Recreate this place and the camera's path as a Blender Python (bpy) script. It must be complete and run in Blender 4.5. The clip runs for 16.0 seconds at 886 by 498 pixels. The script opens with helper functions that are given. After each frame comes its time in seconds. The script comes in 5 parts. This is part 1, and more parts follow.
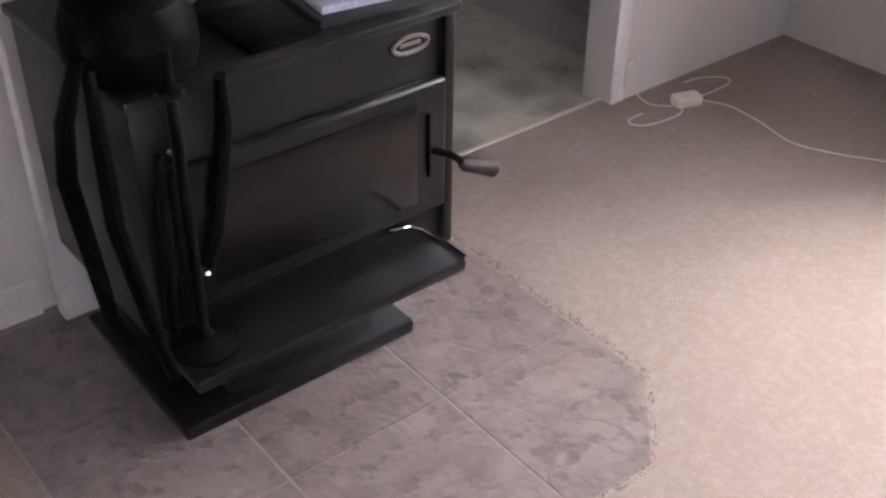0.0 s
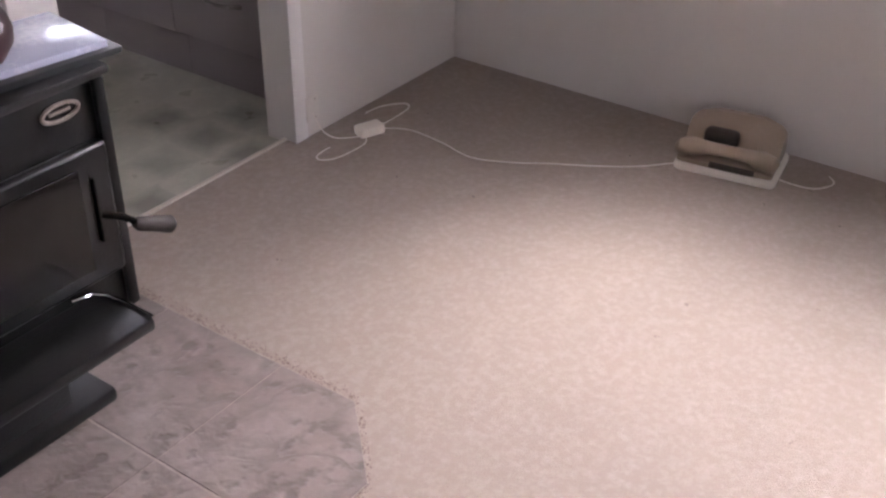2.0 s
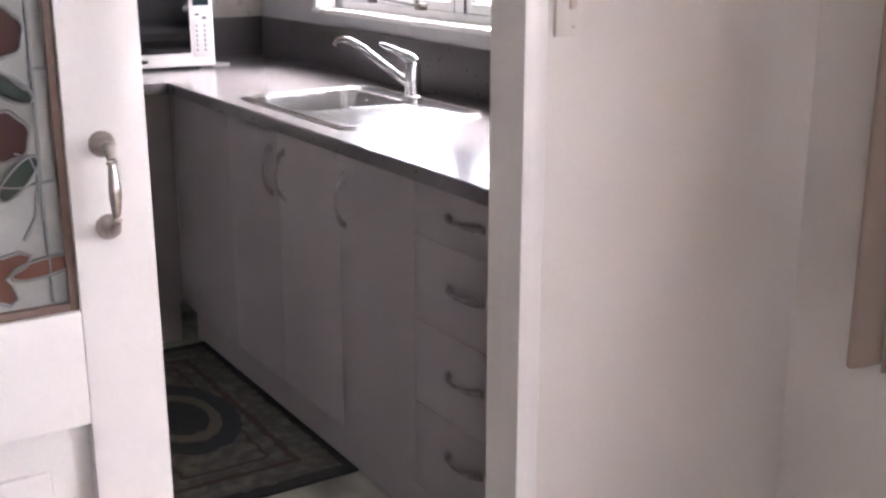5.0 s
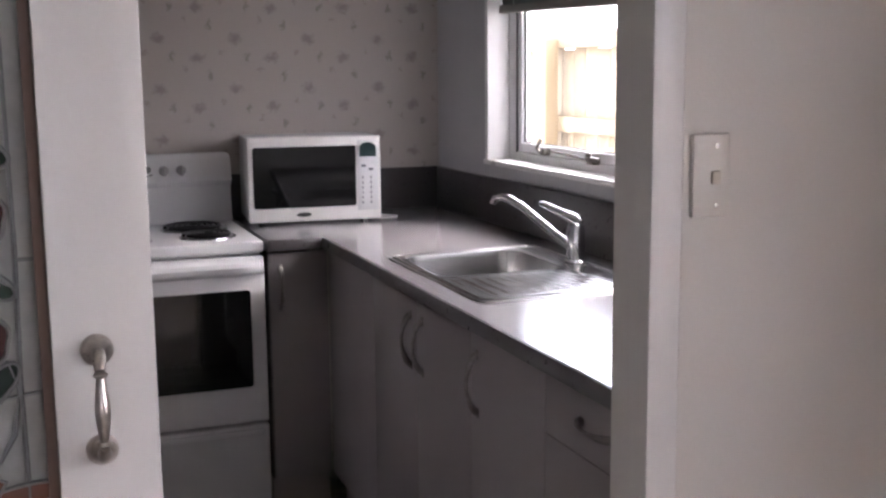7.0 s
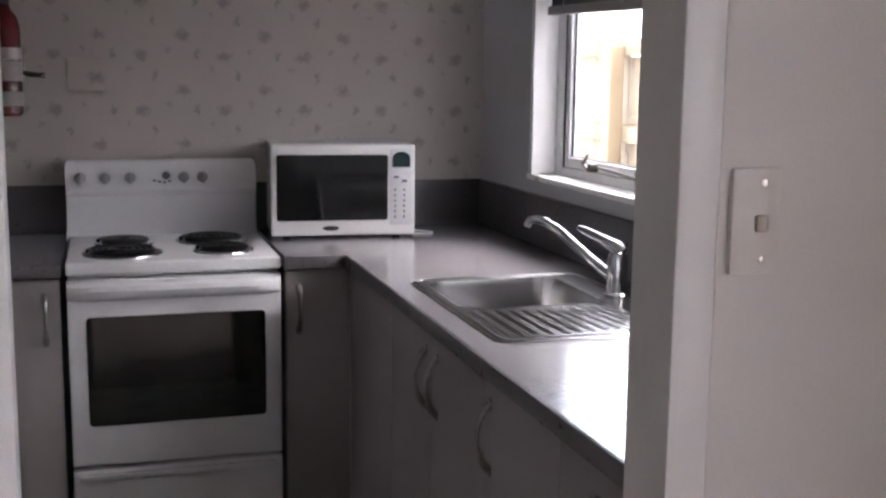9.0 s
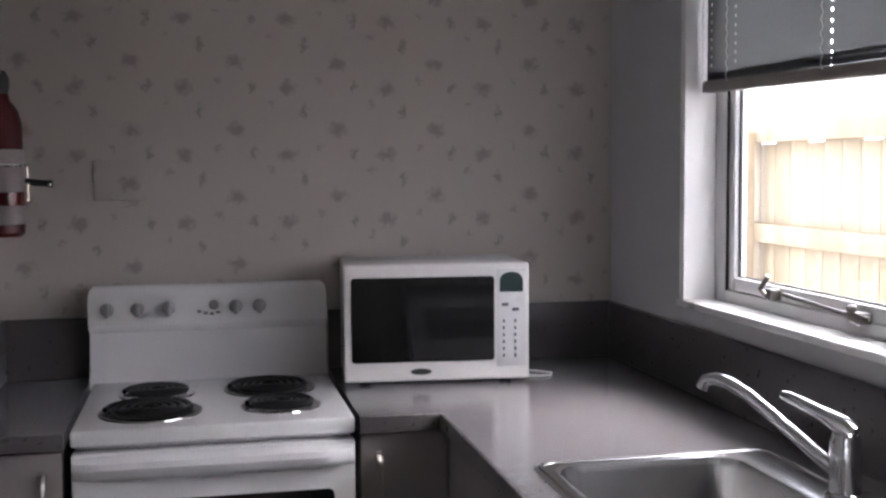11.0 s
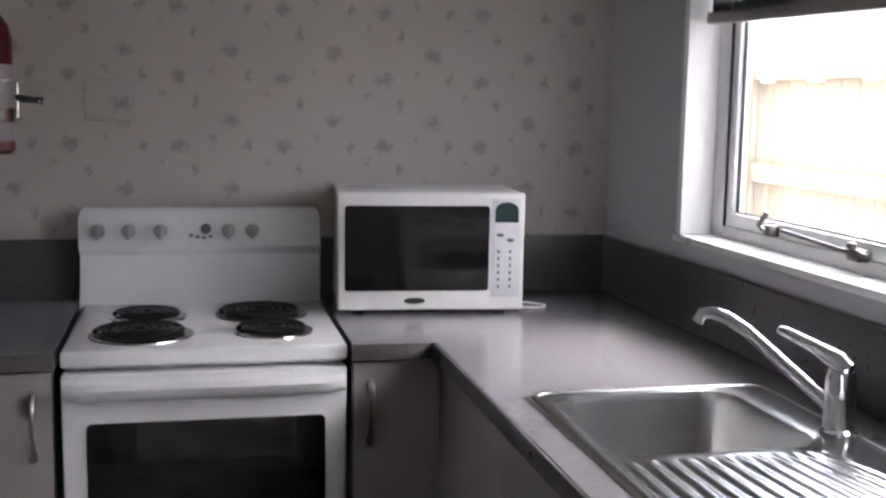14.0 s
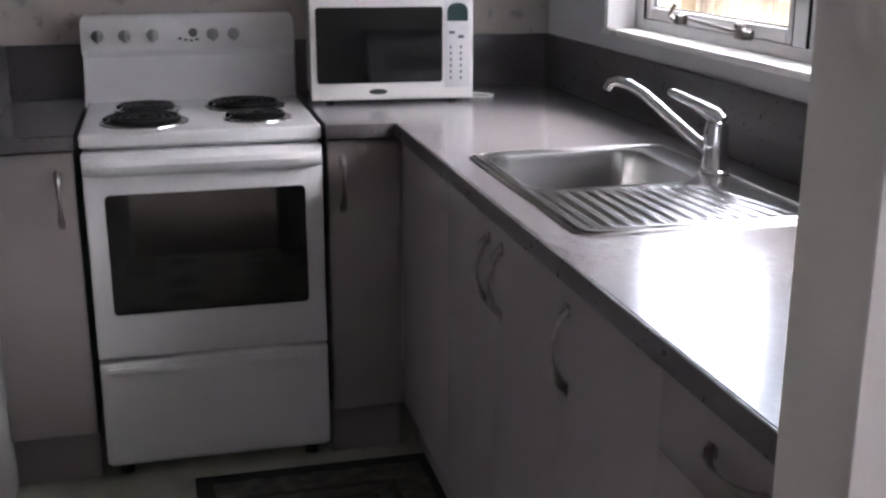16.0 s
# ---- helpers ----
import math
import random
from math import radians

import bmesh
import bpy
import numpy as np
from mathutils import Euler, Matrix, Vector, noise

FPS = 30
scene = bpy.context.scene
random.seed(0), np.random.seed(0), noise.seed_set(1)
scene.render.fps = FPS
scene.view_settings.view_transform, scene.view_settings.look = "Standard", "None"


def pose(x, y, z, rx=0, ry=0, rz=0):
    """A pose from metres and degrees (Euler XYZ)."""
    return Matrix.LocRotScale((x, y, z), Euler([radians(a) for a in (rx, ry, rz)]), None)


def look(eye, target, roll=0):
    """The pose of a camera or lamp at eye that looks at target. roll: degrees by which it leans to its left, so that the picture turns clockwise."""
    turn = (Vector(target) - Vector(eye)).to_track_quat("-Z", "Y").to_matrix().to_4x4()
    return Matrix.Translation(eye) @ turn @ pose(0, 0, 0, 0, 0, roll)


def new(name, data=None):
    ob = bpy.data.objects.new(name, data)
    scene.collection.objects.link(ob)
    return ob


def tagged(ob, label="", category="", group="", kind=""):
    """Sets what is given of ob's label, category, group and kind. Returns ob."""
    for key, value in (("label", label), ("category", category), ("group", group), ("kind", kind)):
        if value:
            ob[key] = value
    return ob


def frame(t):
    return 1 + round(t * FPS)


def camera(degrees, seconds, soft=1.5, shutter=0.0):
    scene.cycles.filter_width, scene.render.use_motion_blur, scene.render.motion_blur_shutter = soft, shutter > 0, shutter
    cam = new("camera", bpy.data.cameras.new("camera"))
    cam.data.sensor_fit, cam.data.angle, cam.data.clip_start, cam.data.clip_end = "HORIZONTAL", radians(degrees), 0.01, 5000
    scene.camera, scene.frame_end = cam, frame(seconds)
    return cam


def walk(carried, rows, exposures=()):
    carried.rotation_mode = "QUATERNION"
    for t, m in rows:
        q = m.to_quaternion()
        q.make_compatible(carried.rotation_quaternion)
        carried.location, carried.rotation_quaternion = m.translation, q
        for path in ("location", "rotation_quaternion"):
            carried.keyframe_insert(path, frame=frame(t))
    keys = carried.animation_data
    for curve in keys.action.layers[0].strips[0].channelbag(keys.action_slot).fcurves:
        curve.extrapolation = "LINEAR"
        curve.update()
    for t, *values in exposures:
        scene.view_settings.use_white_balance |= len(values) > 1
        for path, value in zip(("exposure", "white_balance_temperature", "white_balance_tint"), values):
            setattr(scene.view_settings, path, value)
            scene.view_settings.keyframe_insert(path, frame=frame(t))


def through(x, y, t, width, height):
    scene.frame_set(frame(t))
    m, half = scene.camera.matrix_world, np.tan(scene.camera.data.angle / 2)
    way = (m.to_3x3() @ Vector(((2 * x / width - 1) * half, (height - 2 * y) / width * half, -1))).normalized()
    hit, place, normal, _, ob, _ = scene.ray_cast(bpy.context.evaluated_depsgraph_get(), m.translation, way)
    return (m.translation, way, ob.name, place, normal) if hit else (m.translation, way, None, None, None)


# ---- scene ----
cam = camera(43.3, 16.0, soft=2.5)
PATH = [
    (0, (-2.604, -4.337, 1.304), (-1.566, -3.065, 0.162), 0.7),
    (0.5, (-2.607, -4.349, 1.303), (-1.601, -3.081, 0.128), 0.3),
    (1, (-2.592, -4.371, 1.301), (-1.53, -3.154, 0.122), -0.2),
    (1.5, (-2.579, -4.399, 1.314), (-1.376, -3.314, 0.141), 0.8),
    (2, (-2.557, -4.428, 1.33), (-1.184, -3.46, 0.246), 0.7),
    (2.5, (-2.536, -4.457, 1.353), (-1.05, -3.58, 0.343), 1.4),
    (3, (-2.423, -4.391, 1.334), (-0.92, -3.412, 0.451), -0.2),
    (3.5, (-2.282, -4.283, 1.349), (-0.77, -3.178, 0.646), -0.2),
    (4, (-2.125, -4.212, 1.359), (-0.694, -2.98, 0.698), -1.5),
    (4.5, (-1.929, -4.16, 1.376), (-0.689, -2.703, 0.792), 0.4),
    (5, (-1.78, -4.114, 1.371), (-0.75, -2.49, 0.821), -0.0),
    (7.5, (-1.412, -3.861, 1.396), (-0.725, -2.006, 1.101), -0.5),
    (8, (-1.385, -3.851, 1.396), (-0.683, -2.005, 1.08), -0.1),
    (10.5, (-1.055, -3.036, 1.406), (-0.732, -1.077, 1.165), 2.1),
    (11, (-1.084, -2.867, 1.416), (-0.665, -0.917, 1.269), -0.4),
    (11.5, (-1.098, -2.791, 1.457), (-0.653, -0.842, 1.432), -1.1),
    (12, (-1.108, -2.772, 1.477), (-0.687, -0.819, 1.56), 0.2),
    (12.5, (-1.088, -2.778, 1.448), (-0.696, -0.817, 1.517), 0.3),
    (13, (-1.095, -2.773, 1.436), (-0.713, -0.811, 1.381), 1.2),
    (13.5, (-1.092, -2.796, 1.409), (-0.679, -0.844, 1.269), 0.7),
    (14, (-1.09, -2.84, 1.4), (-0.656, -0.906, 1.137), 1.0),
    (14.5, (-1.05, -2.934, 1.39), (-0.726, -0.994, 1.028), 2.0),
    (15, (-1.042, -3.057, 1.381), (-0.76, -1.122, 0.963), 1.2),
    (15.5, (-1.088, -3.176, 1.373), (-0.682, -1.277, 0.894), -0.1),
    (16, (-1.151, -3.276, 1.364), (-0.685, -1.413, 0.808), 0.0),
]
EXPOSURE = [(0.0, 4.25, 6050, 21), (1.0, 4.35, 6000, 21), (2.5, 3.95, 6200, 23), (3.5, 4.4, 6250, 20), (4.4, 4.7, 6250, 19), (5.2, 4.6, 6150, 18),
            (7.3, 3.6, 6100, 17), (8.2, 3.55, 6050, 16), (10.5, 3.4, 5950, 14), (13.0, 3.65, 5900, 13), (14.5, 3.75, 5900, 12), (16.0, 3.7, 5900, 13)]
walk(cam, [(t, look(eye, target, roll)) for t, eye, target, roll in PATH], EXPOSURE)

# ---- world and sun ----
world = bpy.data.worlds.new("sky")
scene.world = world
world.use_nodes = True
wn = world.node_tree.nodes
sky = wn.new("ShaderNodeTexSky")
sky.sky_type = "NISHITA"
sky.sun_disc = False
sky.sun_elevation = radians(51)
sky.sun_rotation = radians(105)
sky.air_density, sky.dust_density = 0.6, 8.0
cloud = wn.new("ShaderNodeMix")
cloud.data_type = "RGBA"
cloud.inputs[0].default_value = 0.58
cloud.inputs[7].default_value = (9.0, 9.0, 9.2, 1)      # thin even cloud before the sky
world.node_tree.links.new(sky.outputs[0], cloud.inputs[6])
world.node_tree.links.new(cloud.outputs[2], wn["Background"].inputs[0])
wn["Background"].inputs[1].default_value = 0.15
sun = new("sun", bpy.data.lights.new("sun", "SUN"))
sun.data.energy, sun.data.angle, sun.data.color = 0.12, radians(22), (1.0, 0.95, 0.88)
sun.matrix_world = look((6.08, -1.63, 7.77), (0, 0, 0))

# ---- materials ----


def surface(name, base, rough=0.5, metal=0.0, second=None, scale=8.0, amount=0.5, bump=0.0, fine=120.0,
            stretch=(1, 1, 1), rough_var=0.08, alpha=None, random_tone=0.0):
    """Principled material: two scales of noise in colour, roughness and relief."""
    m = bpy.data.materials.new(name)
    m.use_nodes = True
    n, l = m.node_tree.nodes, m.node_tree.links
    p = n["Principled BSDF"]
    p.inputs["Metallic"].default_value = metal
    co = n.new("ShaderNodeTexCoord")
    mp = n.new("ShaderNodeMapping")
    mp.inputs["Scale"].default_value = stretch
    l.new(co.outputs["Object"], mp.inputs["Vector"])
    big = n.new("ShaderNodeTexNoise")
    big.inputs["Scale"].default_value = scale
    big.inputs["Detail"].default_value = 5
    l.new(mp.outputs[0], big.inputs["Vector"])
    small = n.new("ShaderNodeTexNoise")
    small.inputs["Scale"].default_value = fine
    small.inputs["Detail"].default_value = 3
    l.new(mp.outputs[0], small.inputs["Vector"])
    second = second or tuple(c * 0.86 for c in base)
    ramp = n.new("ShaderNodeMapRange")
    ramp.inputs[1].default_value, ramp.inputs[2].default_value = 0.35, 0.65
    ramp.inputs[3].default_value, ramp.inputs[4].default_value = 0.0, amount
    mixf = n.new("ShaderNodeMath")
    mixf.operation = "MULTIPLY_ADD"
    mixf.inputs[1].default_value = 0.35
    l.new(small.outputs[0], mixf.inputs[0])
    add = n.new("ShaderNodeMath")
    add.operation = "MULTIPLY"
    add.inputs[1].default_value = 0.83
    l.new(big.outputs[0], add.inputs[0])
    l.new(add.outputs[0], mixf.inputs[2])
    l.new(mixf.outputs[0], ramp.inputs[0])
    mix = n.new("ShaderNodeMix")
    mix.data_type = "RGBA"
    mix.inputs[6].default_value = (*base, 1)
    mix.inputs[7].default_value = (*second, 1)
    l.new(ramp.outputs[0], mix.inputs[0])
    colour = mix.outputs[2]
    if random_tone:
        info = n.new("ShaderNodeObjectInfo")
        tone = n.new("ShaderNodeMapRange")
        tone.inputs[3].default_value, tone.inputs[4].default_value = 1 - random_tone, 1 + random_tone
        l.new(info.outputs["Random"], tone.inputs[0])
        hsv = n.new("ShaderNodeHueSaturation")
        l.new(tone.outputs[0], hsv.inputs["Value"])
        l.new(colour, hsv.inputs["Color"])
        colour = hsv.outputs[0]
    l.new(colour, p.inputs["Base Color"])
    rr = n.new("ShaderNodeMapRange")
    rr.inputs[3].default_value, rr.inputs[4].default_value = max(rough - rough_var, 0.02), rough + rough_var
    l.new(big.outputs[0], rr.inputs[0])
    l.new(rr.outputs[0], p.inputs["Roughness"])
    if bump:
        b = n.new("ShaderNodeBump")
        b.inputs["Strength"].default_value = bump
        b.inputs["Distance"].default_value = 0.004
        l.new(small.outputs[0], b.inputs["Height"])
        l.new(b.outputs[0], p.inputs["Normal"])
    return m


def maths(m, op, a, b=None, c=None):
    """One Math node; numbers or sockets."""
    nd = m.node_tree.nodes.new("ShaderNodeMath")
    nd.operation = op
    for i, v in enumerate((a, b, c)):
        if v is None:
            continue
        if isinstance(v, (int, float)):
            nd.inputs[i].default_value = v
        else:
            m.node_tree.links.new(v, nd.inputs[i])
    return nd.outputs[0]


def wallpaper():
    """Cream wallpaper with small dusky flower sprigs in staggered columns."""
    m = surface("wallpaper", (0.475, 0.43, 0.392), 0.6, second=(0.415, 0.37, 0.337), scale=3.0, bump=0.15, fine=300)
    n, l = m.node_tree.nodes, m.node_tree.links
    p = n["Principled BSDF"]
    under = p.inputs["Base Color"].links[0].from_socket
    co = n.new("ShaderNodeTexCoord")
    warp = n.new("ShaderNodeTexNoise")
    warp.inputs["Scale"].default_value = 55
    warp.inputs["Detail"].default_value = 2
    l.new(co.outputs["Object"], warp.inputs["Vector"])
    sep = n.new("ShaderNodeSeparateXYZ")
    l.new(co.outputs["Object"], sep.inputs[0])
    ws = n.new("ShaderNodeSeparateColor")
    l.new(warp.outputs[1], ws.inputs[0])
    x = maths(m, "MULTIPLY_ADD", ws.outputs[0], 0.045, sep.outputs[0])
    z = maths(m, "MULTIPLY_ADD", ws.outputs[1], 0.045, sep.outputs[2])

    def lattice(x0, z0, rx, rz):
        u = maths(m, "FRACT", maths(m, "DIVIDE", maths(m, "SUBTRACT", x, x0 + 0.0225 - 0.128 + 10.24), 0.256))
        v = maths(m, "FRACT", maths(m, "DIVIDE", maths(m, "SUBTRACT", z, z0 + 0.0225 - 0.0845 - 16.9), 0.169))
        du = maths(m, "MULTIPLY", maths(m, "SUBTRACT", u, 0.5), 0.256 / rx)
        dv = maths(m, "MULTIPLY", maths(m, "SUBTRACT", v, 0.5), 0.169 / rz)
        d = maths(m, "SQRT", maths(m, "ADD", maths(m, "MULTIPLY", du, du), maths(m, "MULTIPLY", dv, dv)))
        k = n.new("ShaderNodeMapRange")
        k.interpolation_type = "SMOOTHSTEP"
        k.inputs[1].default_value, k.inputs[2].default_value = 0.2, 1.2
        k.inputs[3].default_value, k.inputs[4].default_value = 1.0, 0.0
        l.new(d, k.inputs[0])
        return k.outputs[0]

    flowers = maths(m, "MAXIMUM", lattice(-0.614, 1.956, 0.027, 0.021), lattice(-0.486, 2.018, 0.027, 0.021))
    leaves = maths(m, "MAXIMUM", lattice(-0.572, 1.895, 0.011, 0.02), lattice(-0.444, 1.957, 0.011, 0.02))
    buds = maths(m, "MAXIMUM", lattice(-0.655, 1.915, 0.011, 0.010), lattice(-0.530, 1.975, 0.011, 0.010))
    for k, tint, f in ((leaves, (0.20, 0.195, 0.15), 0.6), (buds, (0.26, 0.20, 0.18), 0.45), (flowers, (0.23, 0.185, 0.175), 0.62)):
        mix = n.new("ShaderNodeMix")
        mix.data_type = "RGBA"
        mix.inputs[7].default_value = (*tint, 1)
        l.new(maths(m, "MULTIPLY", k, f), mix.inputs[0])
        l.new(under, mix.inputs[6])
        under = mix.outputs[2]
    l.new(under, p.inputs["Base Color"])
    return m


def clear_glass(name, tint=(1, 1, 1), rough=0.0):
    m = bpy.data.materials.new(name)
    m.use_nodes = True
    p = m.node_tree.nodes["Principled BSDF"]
    p.inputs["Base Color"].default_value = (*tint, 1)
    p.inputs["Roughness"].default_value = rough
    p.inputs["Transmission Weight"].default_value = 1.0
    p.inputs["IOR"].default_value = 1.45
    return m


def cloth(name, base, second, translucent, scale=400, through=0.35):
    """Woven cloth that lets some light through."""
    m = surface(name, base, 0.9, second=second, scale=6, bump=0.3, fine=scale)
    n, l = m.node_tree.nodes, m.node_tree.links
    p = n["Principled BSDF"]
    tr = n.new("ShaderNodeBsdfTranslucent")
    tr.inputs[0].default_value = (*translucent, 1)
    mix = n.new("ShaderNodeMixShader")
    mix.inputs[0].default_value = through
    l.new(p.outputs[0], mix.inputs[1])
    l.new(tr.outputs[0], mix.inputs[2])
    l.new(mix.outputs[0], n["Material Output"].inputs[0])
    return m


WALL = surface("wall_paint", (0.60, 0.57, 0.53), 0.55, second=(0.555, 0.525, 0.485), scale=2.5, bump=0.12, fine=220)
KITCHEN_WALL = surface("kitchen_wall_paint", (0.50, 0.50, 0.51), 0.5, second=(0.45, 0.45, 0.46), scale=2.5, bump=0.1, fine=220)
TRIM = surface("gloss_trim_paint", (0.66, 0.637, 0.618), 0.32, second=(0.61, 0.587, 0.568), scale=5, bump=0.05, fine=90)
CEILING = surface("ceiling_paint", (0.78, 0.77, 0.75), 0.8, scale=2, bump=0.1)
# white trim paint made lighter, to stand for strong sky light on sills and linings
SKYLIT_TRIM = surface("skylit_trim_paint", (0.82, 0.81, 0.80), 0.3, second=(0.77, 0.76, 0.75), scale=5, bump=0.04, fine=90)
# kitchen wall paint again, darkened to stand for dimmer light on the west wall
DIMMED_WALL = surface("dimmed_kitchen_paint", (0.37, 0.36, 0.355), 0.5, second=(0.33, 0.32, 0.315), scale=2.5, bump=0.1, fine=220)
PAPER = wallpaper()
CARPET = surface("carpet_pile", (0.335, 0.285, 0.248), 0.95, second=(0.225, 0.183, 0.152), scale=70, amount=0.5, bump=0.7, fine=420)


def vinyl():
    """Printed vinyl: pale grey-green slabs with darker smudged squares."""
    m = surface("vinyl_floor", (0.53, 0.525, 0.44), 0.3, second=(0.41, 0.405, 0.335), scale=12, amount=0.8, bump=0.05, fine=60)
    n, l = m.node_tree.nodes, m.node_tree.links
    p = n["Principled BSDF"]
    under = p.inputs["Base Color"].links[0].from_socket
    co = n.new("ShaderNodeTexCoord")
    warp = n.new("ShaderNodeTexNoise")
    warp.inputs["Scale"].default_value = 14
    l.new(co.outputs["Object"], warp.inputs["Vector"])
    mixv = n.new("ShaderNodeMix")
    mixv.data_type = "VECTOR"
    mixv.inputs[0].default_value = 0.05
    l.new(co.outputs["Object"], mixv.inputs[4])
    l.new(warp.outputs[1], mixv.inputs[5])
    vor = n.new("ShaderNodeTexVoronoi")
    vor.distance = "CHEBYCHEV"
    vor.inputs["Scale"].default_value = 6.5
    vor.inputs["Randomness"].default_value = 0.25
    l.new(mixv.outputs[1], vor.inputs["Vector"])
    sep = n.new("ShaderNodeSeparateColor")
    l.new(vor.outputs["Color"], sep.inputs[0])
    pick = n.new("ShaderNodeMapRange")
    pick.inputs[1].default_value, pick.inputs[2].default_value = 0.5, 0.75
    l.new(sep.outputs[0], pick.inputs[0])
    soft = n.new("ShaderNodeMapRange")
    soft.inputs[1].default_value, soft.inputs[2].default_value = 0.15, 0.48
    soft.inputs[3].default_value, soft.inputs[4].default_value = 0.8, 0.0
    l.new(vor.outputs["Distance"], soft.inputs[0])
    mix = n.new("ShaderNodeMix")
    mix.data_type = "RGBA"
    mix.inputs[7].default_value = (0.19, 0.19, 0.155, 1)
    l.new(maths(m, "MULTIPLY", pick.outputs[0], soft.outputs[0]), mix.inputs[0])
    l.new(under, mix.inputs[6])
    l.new(mix.outputs[2], p.inputs["Base Color"])
    return m


def mat_weave(hx, hy):
    """A dark-bordered mat: beige bands, brown lines and a blue medallion."""
    m = surface("mat_weave", (0.20, 0.175, 0.14), 0.95, second=(0.09, 0.085, 0.075), scale=26, amount=1.0, bump=0.9, fine=240)
    n, l = m.node_tree.nodes, m.node_tree.links
    p = n["Principled BSDF"]
    under = p.inputs["Base Color"].links[0].from_socket
    co = n.new("ShaderNodeTexCoord")
    sep = n.new("ShaderNodeSeparateXYZ")
    l.new(co.outputs["Object"], sep.inputs[0])
    warp = n.new("ShaderNodeTexNoise")
    warp.inputs["Scale"].default_value = 30
    l.new(co.outputs["Object"], warp.inputs["Vector"])
    w = maths(m, "MULTIPLY", maths(m, "SUBTRACT", warp.outputs[0], 0.5), 0.03)
    dx = maths(m, "SUBTRACT", hx, maths(m, "ABSOLUTE", sep.outputs[0]))
    dy = maths(m, "SUBTRACT", hy, maths(m, "ABSOLUTE", sep.outputs[1]))
    edge = maths(m, "ADD", maths(m, "MINIMUM", dx, dy), w)
    r = maths(m, "ADD", maths(m, "SQRT", maths(m, "ADD", maths(m, "POWER", maths(m, "MULTIPLY", sep.outputs[0], 1.6), 2.0), maths(m, "POWER", sep.outputs[1], 2.0))), w)

    def band(v, a, b):
        return maths(m, "MULTIPLY", maths(m, "GREATER_THAN", v, a), maths(m, "LESS_THAN", v, b))

    for k, tint in ((band(edge, -1, 0.045), (0.022, 0.021, 0.024)), (band(edge, 0.125, 0.145), (0.06, 0.038, 0.028)), (band(edge, 0.185, 0.197), (0.06, 0.045, 0.03)),
                    (band(r, -1, 0.26), (0.03, 0.034, 0.042)), (band(r, 0.13, 0.18), (0.16, 0.14, 0.11))):
        mix = n.new("ShaderNodeMix")
        mix.data_type = "RGBA"
        mix.inputs[7].default_value = (*tint, 1)
        l.new(maths(m, "MULTIPLY", k, 0.9), mix.inputs[0])
        l.new(under, mix.inputs[6])
        under = mix.outputs[2]
    l.new(under, p.inputs["Base Color"])
    return m


VINYL = vinyl()


def slate_tile():
    """Stone-look tile: greige mottling, darker pits and curling veins, in low relief."""
    m = surface("hearth_tile", (0.25, 0.214, 0.198), 0.42, second=(0.175, 0.146, 0.133), scale=11, amount=0.8, bump=0.5, fine=60, random_tone=0.08)
    n, l = m.node_tree.nodes, m.node_tree.links
    p = n["Principled BSDF"]
    under = p.inputs["Base Color"].links[0].from_socket
    co = n.new("ShaderNodeTexCoord")
    vein = n.new("ShaderNodeTexNoise")
    vein.inputs["Scale"].default_value = 9
    vein.inputs["Detail"].default_value = 4
    vein.inputs["Distortion"].default_value = 0.6
    l.new(co.outputs["Object"], vein.inputs["Vector"])
    line = n.new("ShaderNodeMapRange")
    line.interpolation_type = "SMOOTHSTEP"
    line.inputs[1].default_value, line.inputs[2].default_value = 0.0, 0.09
    line.inputs[3].default_value, line.inputs[4].default_value = 1.0, 0.0
    l.new(maths(m, "ABSOLUTE", maths(m, "SUBTRACT", vein.outputs[0], 0.5)), line.inputs[0])
    pit = n.new("ShaderNodeTexNoise")
    pit.inputs["Scale"].default_value = 26
    pit.inputs["Detail"].default_value = 2
    l.new(co.outputs["Object"], pit.inputs["Vector"])
    spot = n.new("ShaderNodeMapRange")
    spot.interpolation_type = "SMOOTHSTEP"
    spot.inputs[1].default_value, spot.inputs[2].default_value = 0.52, 0.72
    l.new(pit.outputs[0], spot.inputs[0])
    dark = maths(m, "MAXIMUM", maths(m, "MULTIPLY", line.outputs[0], maths(m, "MULTIPLY", maths(m, "POWER", pit.outputs[0], 2.0), 1.3)), maths(m, "MULTIPLY", spot.outputs[0], 0.7))
    mix = n.new("ShaderNodeMix")
    mix.data_type = "RGBA"
    mix.inputs[7].default_value = (0.1, 0.08, 0.072, 1)
    l.new(dark, mix.inputs[0])
    l.new(under, mix.inputs[6])
    l.new(mix.outputs[2], p.inputs["Base Color"])
    relief = n.new("ShaderNodeBump")
    relief.inputs["Strength"].default_value = 0.8
    relief.inputs["Distance"].default_value = 0.004
    relief.invert = True
    l.new(dark, relief.inputs["Height"])
    l.new(n["Bump"].outputs[0], relief.inputs["Normal"])
    l.new(relief.outputs[0], p.inputs["Normal"])
    return m


TILE = slate_tile()
GROUT = surface("grout", (0.36, 0.315, 0.285), 0.9, second=(0.2, 0.17, 0.15), scale=20, bump=0.3)
LAMINATE = surface("counter_laminate", (0.162, 0.155, 0.16), 0.2, second=(0.135, 0.128, 0.133), scale=60, amount=0.7, bump=0.02, fine=500, rough_var=0.03)
LAMINATE.node_tree.nodes["Principled BSDF"].inputs["IOR"].default_value = 2.4
EDGE = surface("counter_edge", (0.085, 0.077, 0.077), 0.3, scale=60, fine=400)
